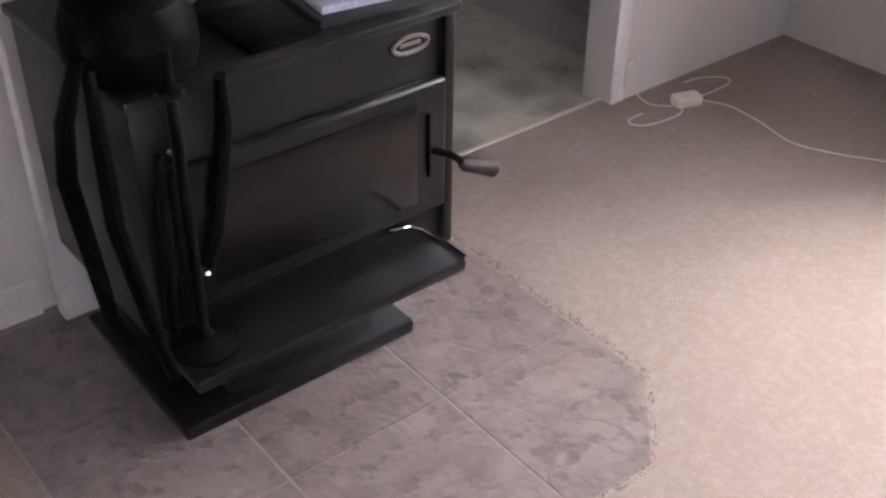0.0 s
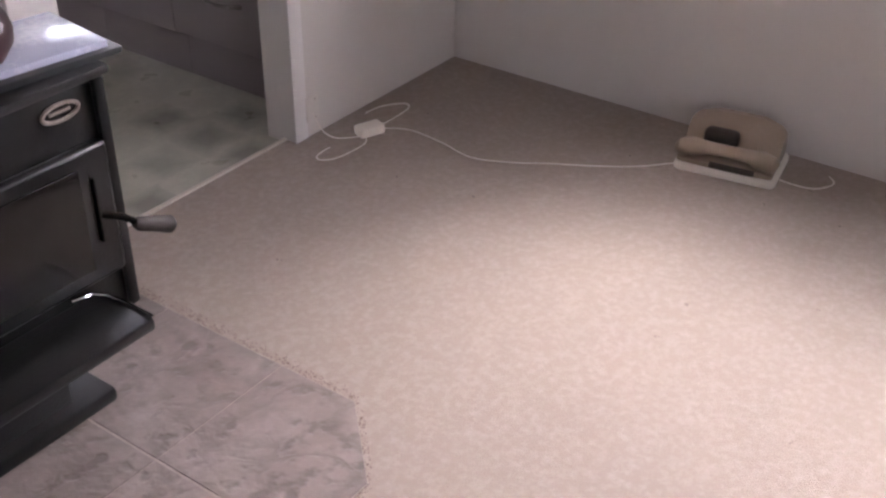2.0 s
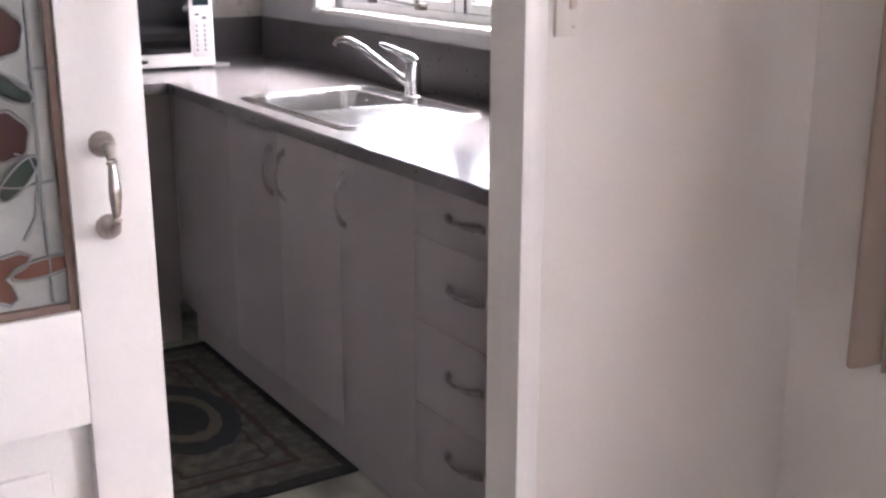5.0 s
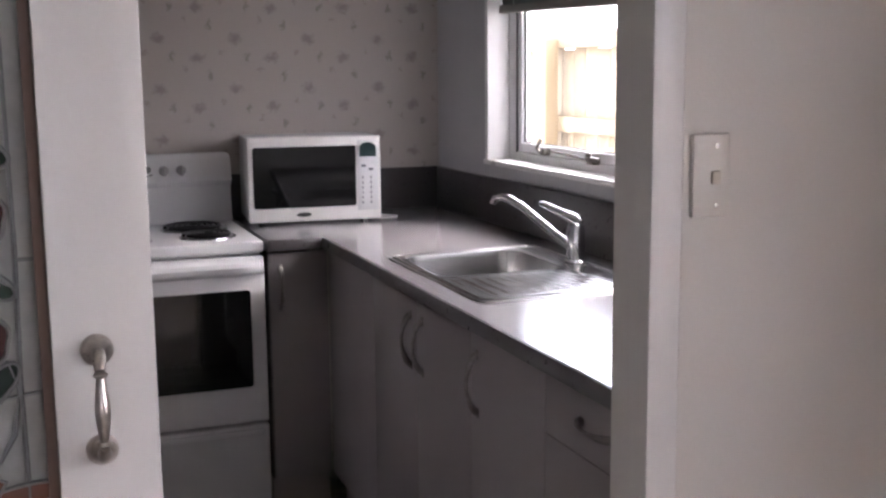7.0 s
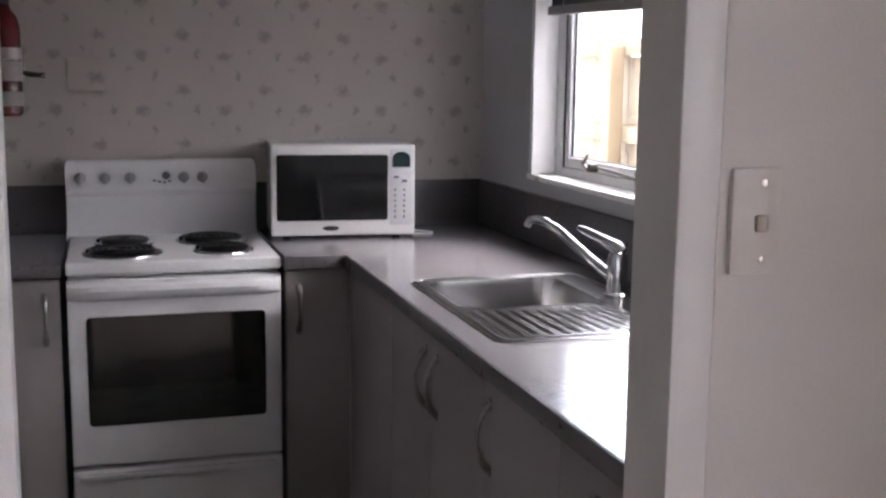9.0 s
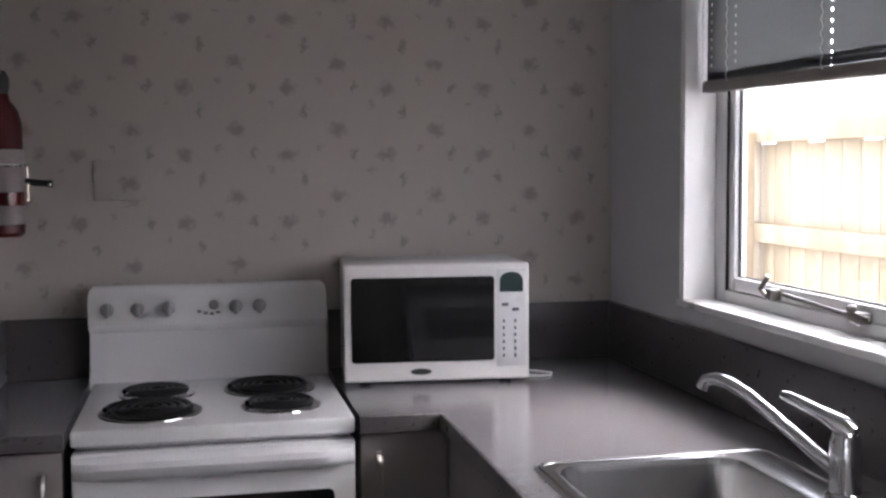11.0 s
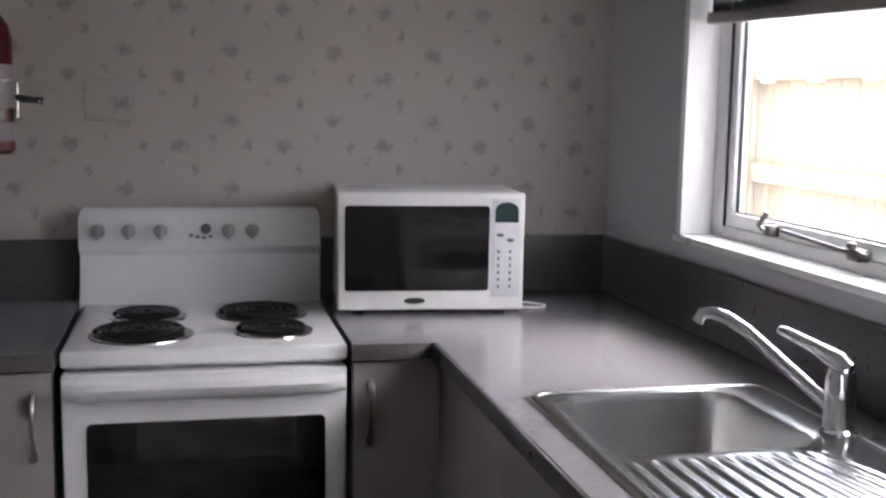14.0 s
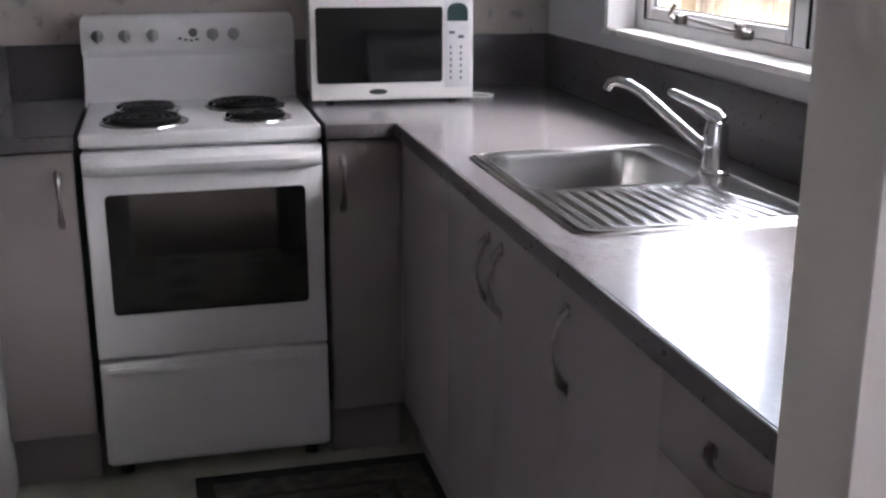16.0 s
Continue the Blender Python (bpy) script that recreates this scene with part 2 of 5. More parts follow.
FRONT = surface("cabinet_front", (0.275, 0.243, 0.236), 0.5, second=(0.255, 0.224, 0.217), scale=4, amount=0.6, bump=0.04, fine=200)
CARCASS = surface("carcass", (0.10, 0.09, 0.09), 0.6)
ENAMEL = surface("white_enamel", (0.74, 0.73, 0.73), 0.22, second=(0.68, 0.67, 0.67), scale=4, amount=0.5, bump=0.01)
BLACK_GLASS = surface("black_glass", (0.003, 0.003, 0.003), 0.04, scale=3, rough_var=0.02)
BLACK = surface("black_plastic", (0.02, 0.02, 0.02), 0.4)
COIL = surface("hotplate_iron", (0.02, 0.019, 0.019), 0.5, metal=0.6, bump=0.3, fine=90)
STEEL = surface("stainless_steel", (0.50, 0.49, 0.48), 0.22, metal=1.0, second=(0.42, 0.41, 0.40), scale=5, amount=0.5, fine=300, stretch=(1, 9, 1), rough_var=0.08)
CHROME = surface("chrome", (0.75, 0.75, 0.76), 0.09, metal=1.0, scale=6, rough_var=0.03)
BRONZE = surface("aged_nickel", (0.62, 0.57, 0.53), 0.3, metal=1.0, second=(0.24, 0.2, 0.18), scale=30)
DARK_METAL = surface("dark_window_metal", (0.16, 0.145, 0.13), 0.35, metal=0.8, scale=30)
PLASTIC = surface("white_plastic", (0.72, 0.70, 0.68), 0.35, scale=5)
HANDLE = surface("satin_handle", (0.34, 0.315, 0.30), 0.36, metal=1.0, second=(0.2, 0.18, 0.17), scale=30, amount=0.8)
LABEL = surface("faded_label", (0.28, 0.235, 0.23), 0.5, second=(0.25, 0.2, 0.2), scale=60, amount=0.8)
PLATE = surface("switch_plate", (0.63, 0.59, 0.54), 0.35, scale=8)
CREAM = surface("cream_plastic", (0.74, 0.69, 0.62), 0.35, scale=8)
ALU = surface("white_aluminium", (0.74, 0.74, 0.75), 0.35, second=(0.64, 0.64, 0.65), scale=6, bump=0.03)
GLASS = clear_glass("window_glass")
BLIND = cloth("blind_slat", (0.25, 0.255, 0.258), (0.23, 0.235, 0.238), (0.5, 0.53, 0.55), 60, 0.004)
CURTAIN = cloth("peach_curtain", (0.34, 0.28, 0.245), (0.27, 0.215, 0.185), (0.56, 0.27, 0.14), 400, 0.085)
STOVE_BLACK = surface("stove_paint", (0.004, 0.004, 0.004), 0.33, second=(0.007, 0.0065, 0.006), scale=14, bump=0.12, fine=200, rough_var=0.1)
STOVE_GLASS = surface("sooty_glass", (0.003, 0.0026, 0.0024), 0.2, second=(0.0065, 0.0048, 0.0036), scale=2.2, amount=0.35, rough_var=0.03)
IRON = surface("black_iron", (0.0012, 0.0012, 0.0012), 0.55, bump=0.15, fine=150)
for m_, k_ in ((STOVE_BLACK, 0.3), (IRON, 0.07), (STOVE_GLASS, 0.3), (BLACK_GLASS, 0.6)):
    m_.node_tree.nodes["Principled BSDF"].inputs["Specular IOR Level"].default_value = k_
RED = surface("red_enamel", (0.075, 0.008, 0.009), 0.25, scale=6)
FENCE = surface("fence_timber", (0.31, 0.25, 0.165), 0.8, second=(0.20, 0.145, 0.08), scale=7, amount=0.9, stretch=(1, 1, 0.12), bump=0.5, fine=80, random_tone=0.15)
GROUND = surface("pale_gravel", (0.45, 0.43, 0.39), 0.95, second=(0.36, 0.34, 0.30), scale=3, bump=0.8)
ROOF = surface("eave_paint", (0.6, 0.6, 0.58), 0.7, scale=3)
WEATHERBOARD = surface("exterior_cladding", (0.62, 0.6, 0.56), 0.6, scale=3)

# ---- mesh helpers ----


def box(bm, x0, y0, z0, x1, y1, z1, bevel=0.0, segments=2):
    """A block between two corners, its edges rounded."""
    g = bmesh.ops.create_cube(bm, size=1.0)
    m = Matrix.Translation(((x0 + x1) / 2, (y0 + y1) / 2, (z0 + z1) / 2)) @ Matrix.Diagonal((abs(x1 - x0), abs(y1 - y0), abs(z1 - z0), 1))
    bmesh.ops.transform(bm, matrix=m, verts=g["verts"])
    if bevel:
        es = list({e for v in g["verts"] for e in v.link_edges})
        bmesh.ops.bevel(bm, geom=es, offset=bevel, segments=segments, affect="EDGES", profile=0.5)
    return bm


def block(*a, **k):
    return box(bmesh.new(), *a, **k)


def tube(bm, points, radius, sides=10, closed=False):
    """A round bar along points; radius may be one per point."""
    pts = [Vector(p) for p in points]
    rad = radius if isinstance(radius, (list, tuple)) else [radius] * len(pts)
    rings, side = [], None
    for i, p in enumerate(pts):
        a = pts[i - 1] if (i or closed) else p
        b = pts[(i + 1) % len(pts)] if (i < len(pts) - 1 or closed) else p
        d = (b - a).normalized()
        side = (side - d * side.dot(d)) if side else d.orthogonal()
        if side.length < 1e-5:
            side = d.orthogonal()
        side = side.normalized()
        up = d.cross(side)
        rings.append([bm.verts.new(p + (side * math.cos(t) + up * math.sin(t)) * rad[i]) for t in (2 * math.pi * k / sides for k in range(sides))])
    n = len(rings)
    for i in range(n if closed else n - 1):
        a, b = rings[i], rings[(i + 1) % n]
        for k in range(sides):
            bm.faces.new((a[k], a[(k + 1) % sides], b[(k + 1) % sides], b[k]))
    if not closed:
        bm.faces.new(rings[0][::-1])
        bm.faces.new(rings[-1])
    return bm


def lathe(bm, profile, at=(0, 0, 0), axis="z", sides=28):
    """Turns (radius, height) pairs round an axis."""
    turn = {"z": Matrix.Identity(4), "y": Matrix.Rotation(radians(90), 4, "X"), "x": Matrix.Rotation(radians(90), 4, "Y")}[axis]
    m = Matrix.Translation(at) @ turn
    rings = []
    for r, h in profile:
        if r < 1e-6:
            rings.append([bm.verts.new(m @ Vector((0, 0, h)))])
        else:
            rings.append([bm.verts.new(m @ Vector((r * math.cos(t), r * math.sin(t), h))) for t in (2 * math.pi * k / sides for k in range(sides))])
    for a, b in zip(rings, rings[1:]):
        for k in range(sides):
            j = (k + 1) % sides
            if len(a) == 1 and len(b) == 1:
                continue
            if len(a) == 1:
                bm.faces.new((a[0], b[j], b[k]))
            elif len(b) == 1:
                bm.faces.new((a[k], a[j], b[0]))
            else:
                bm.faces.new((a[k], a[j], b[j], b[k]))
    if len(rings[0]) > 1:
        bm.faces.new(rings[0][::-1])
    if len(rings[-1]) > 1:
        bm.faces.new(rings[-1])
    return bm


def prism(bm, outline, z0, z1, bevel=0.0):
    """An outline in plan, raised from z0 to z1."""
    lo = [bm.verts.new((x, y, z0)) for x, y in outline]
    f = bm.faces.new(lo)
    r = bmesh.ops.extrude_face_region(bm, geom=[f])
    vs = [v for v in r["geom"] if isinstance(v, bmesh.types.BMVert)]
    bmesh.ops.translate(bm, vec=(0, 0, z1 - z0), verts=vs)
    if bevel:
        es = [e for v in vs for e in v.link_edges if e.other_vert(v) in vs]
        bmesh.ops.bevel(bm, geom=list(set(es)), offset=bevel, segments=2, affect="EDGES")
    return bm


def round_rect(x0, y0, x1, y1, r, n=6):
    out = []
    for cx, cy, a in ((x1 - r, y1 - r, 0), (x0 + r, y1 - r, 90), (x0 + r, y0 + r, 180), (x1 - r, y0 + r, 270)):
        for k in range(n + 1):
            t = radians(a + 90 * k / n)
            out.append((cx + r * math.cos(t), cy + r * math.sin(t)))
    return out


def slab(xs, ys, keep, z0, z1):
    """One connected sheet of grid cells, those that keep(i, j) names, raised from z0 to z1."""
    bm = bmesh.new()
    vs = {}

    def at(i, j):
        if (i, j) not in vs:
            vs[i, j] = bm.verts.new((xs[i], ys[j], z0))
        return vs[i, j]

    fs = [bm.faces.new((at(i, j), at(i + 1, j), at(i + 1, j + 1), at(i, j + 1))) for i in range(len(xs) - 1) for j in range(len(ys) - 1) if keep(i, j)]
    r = bmesh.ops.extrude_face_region(bm, geom=fs, use_keep_orig=True)
    bmesh.ops.translate(bm, vec=(0, 0, z1 - z0), verts=[v for v in r["geom"] if isinstance(v, bmesh.types.BMVert)])
    return bm


def mesh_of(name, bm, material, smooth=True):
    bmesh.ops.recalc_face_normals(bm, faces=bm.faces)
    me = bpy.data.meshes.new(name)
    bm.to_mesh(me)
    bm.free()
    me.materials.append(material)
    if smooth:
        me.polygons.foreach_set("use_smooth", [True] * len(me.polygons))
        me.set_sharp_from_angle(angle=radians(35))
    return me


def part(name, bm, material, parent, label=""):
    ob = new(name, mesh_of(name, bm, material))
    ob.parent = parent
    return tagged(ob, label)


def structure(name, bm, material, label, category):
    return tagged(new(name, mesh_of(name, bm, material)), label, category, kind="structure")


def thing(name, label, category, at=(0, 0, 0), turn=0, group=""):
    ob = new(name)
    ob.matrix_basis = pose(*at, 0, 0, turn)
    ob.empty_display_size = 0.1
    return tagged(ob, label, category, group)


def solo(name, bm, material, label, category, at=(0, 0, 0), turn=0):
    ob = new(name, mesh_of(name, bm, material))
    ob.matrix_basis = pose(*at, 0, 0, turn)
    return tagged(ob, label, category)


# ---- structure ----
CEIL = 2.42
WX0, WY0 = -4.4, -6.6          # far sides of the living room
LEFT = -1.575                  # kitchen's left wall
STUB_X, STUB_F, STUB_B = -0.70, -2.658, -2.56
KW = (-2.28, -0.484, 1.103, 2.13)     # kitchen window: y0, y1, sill, head
LW = (-5.15, -3.28, 0.702, 1.98)         # living-room window

structure("floor_kitchen", block(LEFT - 0.1, -2.62, -0.12, 0.0, 0.0, 0.0), VINYL, "mottled grey-green vinyl kitchen floor", "floor")
structure("floor_living", block(WX0, WY0, -0.12, 0.0, -2.62, 0.008), CARPET, "worn beige cut-pile living room carpet", "floor")


def wall_with_hole(y0, y1, hy0, hy1, hz0, hz1, x0, x1):
    bm = slab([y0, hy0, hy1, y1], [-0.12, hz0, hz1, CEIL], lambda i, j: (i, j) != (1, 1), x0, x1)
    bmesh.ops.transform(bm, matrix=Matrix(((0, 0, 1, 0), (1, 0, 0, 0), (0, 1, 0, 0), (0, 0, 0, 1))), verts=bm.verts)
    return bm


structure("wall_east_kitchen", wall_with_hole(STUB_B, 0.12, *KW, 0.0, 0.13), KITCHEN_WALL, "plain pale painted outer kitchen wall with a window", "wall")
structure("wall_east_living", wall_with_hole(WY0 - 0.12, STUB_B, *LW, 0.0, 0.13), WALL, "plain off-white outer living room wall", "wall")
structure("wall_north", block(LEFT - 0.12, 0.0, -0.12, 0.0, 0.12, CEIL), PAPER, "cream wallpapered kitchen wall with small flower sprigs", "wall")
structure("wall_west_kitchen", block(LEFT - 0.1, -2.51, -0.12, LEFT, 0.0, CEIL), DIMMED_WALL, "plain inner kitchen wall in pale paint, darkened for dimmer light", "wall")
structure("wall_stub", block(STUB_X, STUB_F, 0.0, 0.0, STUB_B, CEIL), WALL, "short off-white stub wall beside the kitchen doorway", "wall")
structure("wall_partition", block(WX0, -2.59, -0.12, LEFT, -2.51, CEIL), WALL, "off-white partition between living room and kitchen", "wall")
structure("wall_header", block(LEFT, -2.59, 2.06, STUB_X, -2.51, CEIL), WALL, "off-white wall above the doorway", "wall")
structure("wall_west_living", block(WX0 - 0.12, WY0 - 0.12, -0.12, WX0, -2.51, CEIL), WALL, "plain off-white living room wall", "wall")
sw = slab([WX0, -3.1, -2.6, 0.0], [-0.12, 0.05, 2.05, CEIL], lambda i, j: (i, j) != (1, 1), -WY0, -WY0 + 0.12)
bmesh.ops.transform(sw, matrix=Matrix(((1, 0, 0, 0), (0, 0, -1, 0), (0, 1, 0, 0), (0, 0, 0, 1))), verts=sw.verts)
structure("wall_south", sw, WALL, "off-white living room wall with an unseen opening added for fill light", "wall")
structure("ceiling", block(WX0 - 0.2, WY0 - 0.2, CEIL, 0.13, 0.12, CEIL + 0.1), CEILING, "plain white ceiling", "ceiling")
structure("roof_eave", block(0.13, WY0 - 0.6, 2.32, 0.50, 0.9, 2.46), ROOF, "pale painted eave soffit outside the windows", "eave")

# ---- kitchen: trims and windows ----


def window(name, y0, y1, z0, z1, mullions, label, nose=0.012):
    """An aluminium window in the outer wall: frame, sashes and panes, with a painted lining."""
    w = tagged(new(name), label, "window", kind="structure")
    fx0, fx1 = 0.07, 0.118
    bm = bmesh.new()
    box(bm, fx0, y0, z0, fx1, y0 + 0.054, z1, 0.003)
    box(bm, fx0, y1 - 0.054, z0, fx1, y1, z1, 0.003)
    box(bm, fx0, y0 + 0.054, z0, fx1, y1 - 0.054, z0 + 0.03, 0.003)
    box(bm, fx0, y0 + 0.054, z1 - 0.04, fx1, y1 - 0.054, z1, 0.003)
    for y in mullions:
        box(bm, fx0, y - 0.025, z0 + 0.03, fx1, y + 0.025, z1 - 0.04, 0.003)
    part("window_frame", bm, ALU, w)
    cuts = [y0 + 0.054] + [v for y in mullions for v in (y - 0.025, y + 0.025)] + [y1 - 0.054]
    for a, b in zip(cuts[::2], cuts[1::2]):
        bm = bmesh.new()
        s, lo, hi = 0.032, z0 + 0.03, z1 - 0.04
        for q in ((a, lo, a + s, hi), (b - s, lo, b, hi), (a + s, lo, b - s, lo + s), (a + s, hi - s, b - s, hi)):
            box(bm, fx0 + 0.006, q[0] + 0.001, q[1] + 0.001, fx1 - 0.008, q[2] - 0.001, q[3] - 0.001, 0.004)
        sash = part("sash", bm, ALU, w)
        bm = bmesh.new()
        for q in ((a + s, lo + s, a + s + 0.006, hi - s), (b - s - 0.006, lo + s, b - s, hi - s), (a + s + 0.006, lo + s, b - s - 0.006, lo + s + 0.003), (a + s + 0.006, hi - s - 0.003, b - s - 0.006, hi - s)):
            box(bm, 0.086, *q[:2], 0.0915, *q[2:])
        for q in ((a + 0.0002, lo, a + 0.004, hi), (b - 0.004, lo, b - 0.0002, hi)):
            box(bm, fx0 + 0.001, *q[:2], fx0 + 0.0055, *q[2:])
        part("gasket", bm, BLACK, sash, "dark rubber glazing gasket")
        pane = part("pane", block(0.092, a + s, lo + s, 0.097, b - s, hi - s), GLASS, sash, "clear window glass")
        pane.visible_shadow = False
    bm = bmesh.new()
    box(bm, -nose, y0 - 0.03, z0 - 0.012, fx0, y1 + 0.03, z0 + 0.004, 0.003)
    part("window_sill", bm, SKYLIT_TRIM, w, "white painted sill board")
    bm = bmesh.new()
    box(bm, -0.008, y1 - 0.004, z0 + 0.004, fx0, y1 + 0.022, z1, 0.002)
    box(bm, -0.008, y0 - 0.022, z0 + 0.004, fx0, y0 + 0.004, z1, 0.002)
    box(bm, -0.008, y0 - 0.022, z1, fx0, y1 + 0.022, z1 + 0.022, 0.002)
    part("lining", bm, SKYLIT_TRIM, w, "white painted reveal lining")
    return w


kitchen_window = window("window_1", *KW, [-1.285], "white aluminium kitchen window with an opening sash")
living_window = window("window_2", *LW, [-4.24], "wide white aluminium living room window", 0.045)
# unseen: implied by light on the sliding door, placed and sized as fill
gs = tagged(new("window_3"), "unseen tall narrow glazed door, added for fill light from the south", "window", kind="structure")
bm = bmesh.new()
for q in ((-3.1, 0.05, -3.05, 2.05), (-2.65, 0.05, -2.6, 2.05), (-2.87, 0.1, -2.83, 2.0), (-3.05, 0.05, -2.65, 0.1), (-3.05, 2.0, -2.65, 2.05)):
    box(bm, q[0], WY0 - 0.08, q[1], q[2], WY0 - 0.03, q[3], 0.004)
part("window_frame", bm, ALU, gs)
for a, c in ((-3.05, -2.87), (-2.83, -2.65)):
    part("pane", block(a, WY0 - 0.058, 0.1, c, WY0 - 0.053, 2.0), GLASS, gs, "clear glass").visible_shadow = False


def latch(y, z):
    w = thing("window_latch", "dark metal window fastener on the lower sash rail", "window latch", (0.06, y, z))
    part("base", block(-0.008, -0.014, -0.012, 0.018, 0.014, 0.012, bevel=0.004), DARK_METAL, w)
    part("lever", tube(bmesh.new(), [(-0.012, 0.0, 0.0), (-0.02, 0.005, 0.012), (-0.022, -0.022, 0.034), (-0.022, -0.03, 0.042)], 0.0055), DARK_METAL, w)


latch(-0.765, 1.148)


def stay():
    w = thing("window_stay", "dark metal casement stay along the sash rail", "window stay", (0.058, -1.06, 1.142))
    part("arm", tube(bmesh.new(), [(0.0, 0.24, 0.012), (-0.006, 0.12, 0.008), (-0.01, 0.02, 0.004), (-0.006, -0.07, 0.002)], 0.0045), DARK_METAL, w)
    part("bracket", block(-0.012, -0.045, -0.012, 0.016, -0.005, 0.01, bevel=0.004), DARK_METAL, w)
    part("knob", lathe(bmesh.new(), [(0.002, 0), (0.009, 0.004), (0.009, 0.012), (0.002, 0.016)], (-0.01, -0.02, 0.008)), DARK_METAL, w)


stay()


def venetian_blind():
    b = thing("venetian_blind", "half-raised pale grey venetian blind with closed slats", "blind", (0.035, -1.21, 1.578))
    y0, y1 = -1.06, 0.70
    skew = 0.022        # it hangs lower at one end
    rail = part("bottom_rail", block(-0.014, y0, 0.0, 0.014, y1, 0.026, bevel=0.004), surface("blind_rail", (0.30, 0.26, 0.24), 0.4), b, "brownish bottom rail")
    rail.matrix_basis = Matrix.Translation((0, 0, -y1 * skew)) @ Matrix.Rotation(skew, 4, "X")
    part("head_rail", block(-0.02, y0, 0.505, 0.02, y1, 0.54, bevel=0.003), ALU, b)
    tilt = radians(88)
    cords = (0.68, 0.565, 0.19, -0.2, -0.6, -0.98)
    ys = sorted([y0, y1] + [c + o for c in cords for o in (-0.0035, 0.0035)])
    bm = bmesh.new()
    rows = []
    for j in range(4):
        u = (j / 3 - 0.5) * 0.0208
        bow = 0.0001 * (1 - (2 * j / 3 - 1) ** 2)
        rows.append([bm.verts.new((u * math.cos(tilt) + bow * math.sin(tilt), y, -u * math.sin(tilt) + bow * math.cos(tilt))) for y in ys])
    for r, (p, q) in enumerate(zip(rows, rows[1:])):
        for k in range(len(ys) - 1):
            if r == 1 and ys[k + 1] - ys[k] < 0.008:
                continue
            bm.faces.new((p[k], p[k + 1], q[k + 1], q[k]))
    bmesh.ops.solidify(bm, geom=list(bm.faces), thickness=0.0006)
    slat = mesh_of("slat", bm, BLIND)
    for k in range(-2, 25):
        o = new("slat", slat)
        o.parent = b
        a = skew * {-2: 1.0, -1: 0.5}.get(k, 0.0)
        o.matrix_basis = Matrix.Translation((0, 0, (0.04 + 0.0192 * k if k >= 0 else 0.038 + 0.004 * k) - y1 * a)) @ Matrix.Rotation(a, 4, "X")
    for y in cords:
        pts = [(-0.019 - 0.0025 * (k % 2), y + 0.0016 * (1 if k % 2 else -1), 0.02 - (y1 - y) * skew + (0.4875 + (y1 - y) * skew) / 39 * k) for k in range(40)]
        part("cord", tube(bmesh.new(), pts, 0.0013, 6), PLASTIC, b, "white ladder cord")


venetian_blind()

# ---- kitchen: worktop, cabinets ----


def worktop():
    w = thing("worktop", "grey speckled laminate benchtop with a dark front edge", "worktop", (0, 0, 0.865))
    t = 0.035
    bm = slab([-0.775, -0.6, -0.53, -0.11, 0.0], [STUB_B, -1.695, -1.055, -0.6, 0.0], lambda i, j: (i > 0 or j == 3) and (i, j) != (2, 1), 0, t)
    part("top", bm, LAMINATE, w)
    part("short_top", block(LEFT, -0.6, 0, -1.362, 0, t), LAMINATE, w)
    part("front_edge", block(-0.607, STUB_B, 0.0005, -0.6, -0.6, t - 0.0006, bevel=0.002), EDGE, w, "dark edging strip")
    part("front_edge", block(-0.775, -0.607, 0.0005, -0.607, -0.6, t - 0.0006, bevel=0.002), EDGE, w)
    part("front_edge", block(LEFT, -0.607, 0.0005, -1.362, -0.6, t - 0.0006, bevel=0.002), EDGE, w)
    s = tagged(new("splashback", None), "dark grey laminate upstand along the walls behind the benchtop", "splashback")
    s.location = (0, 0, 0.9)
    part("panel", block(-0.014, STUB_B, 0, 0.0, -0.014, 0.15, bevel=0.002), EDGE, s)
    part("panel", block(-0.775, -0.014, 0, 0.0, 0.0, 0.15, bevel=0.002), EDGE, s)
    part("panel", block(LEFT + 0.014, -0.014, 0, -1.362, 0.0, 0.15, bevel=0.002), EDGE, s)
    part("panel", block(LEFT, -0.6, 0, LEFT + 0.014, 0.0, 0.15, bevel=0.002), EDGE, s)


worktop()


def bow_handle(parent, p, span, axis, out):
    """A slim metal bow between two flattened feet; p is its middle on the door's face."""
    a, o, p = Vector(axis), Vector(out), Vector(p)
    pts, rad = [], []
    for k in range(15):
        t = k / 14
        pts.append(p + a * span * (t - 0.5) + o * (0.002 + 0.024 * math.sin(math.pi * t) ** 0.6))
        rad.append(0.0042 + 0.0045 * abs(math.cos(math.pi * t)) ** 3)
    bm = tube(bmesh.new(), pts, rad, 8)
    for e in (-0.5, 0.5):
        foot = p + a * span * e
        pad = a * 0.011 + (Vector((1, 1, 1)) - Vector([abs(c) for c in a]) - Vector([abs(c) for c in o])) * 0.007
        lo, hi = foot - pad, foot + pad + o * 0.004
        box(bm, *[min(u, v) for u, v in zip(lo, hi)], *[max(u, v) for u, v in zip(lo, hi)], 0.0015)
    return part("handle", bm, HANDLE, parent, "slim metal bow handle")


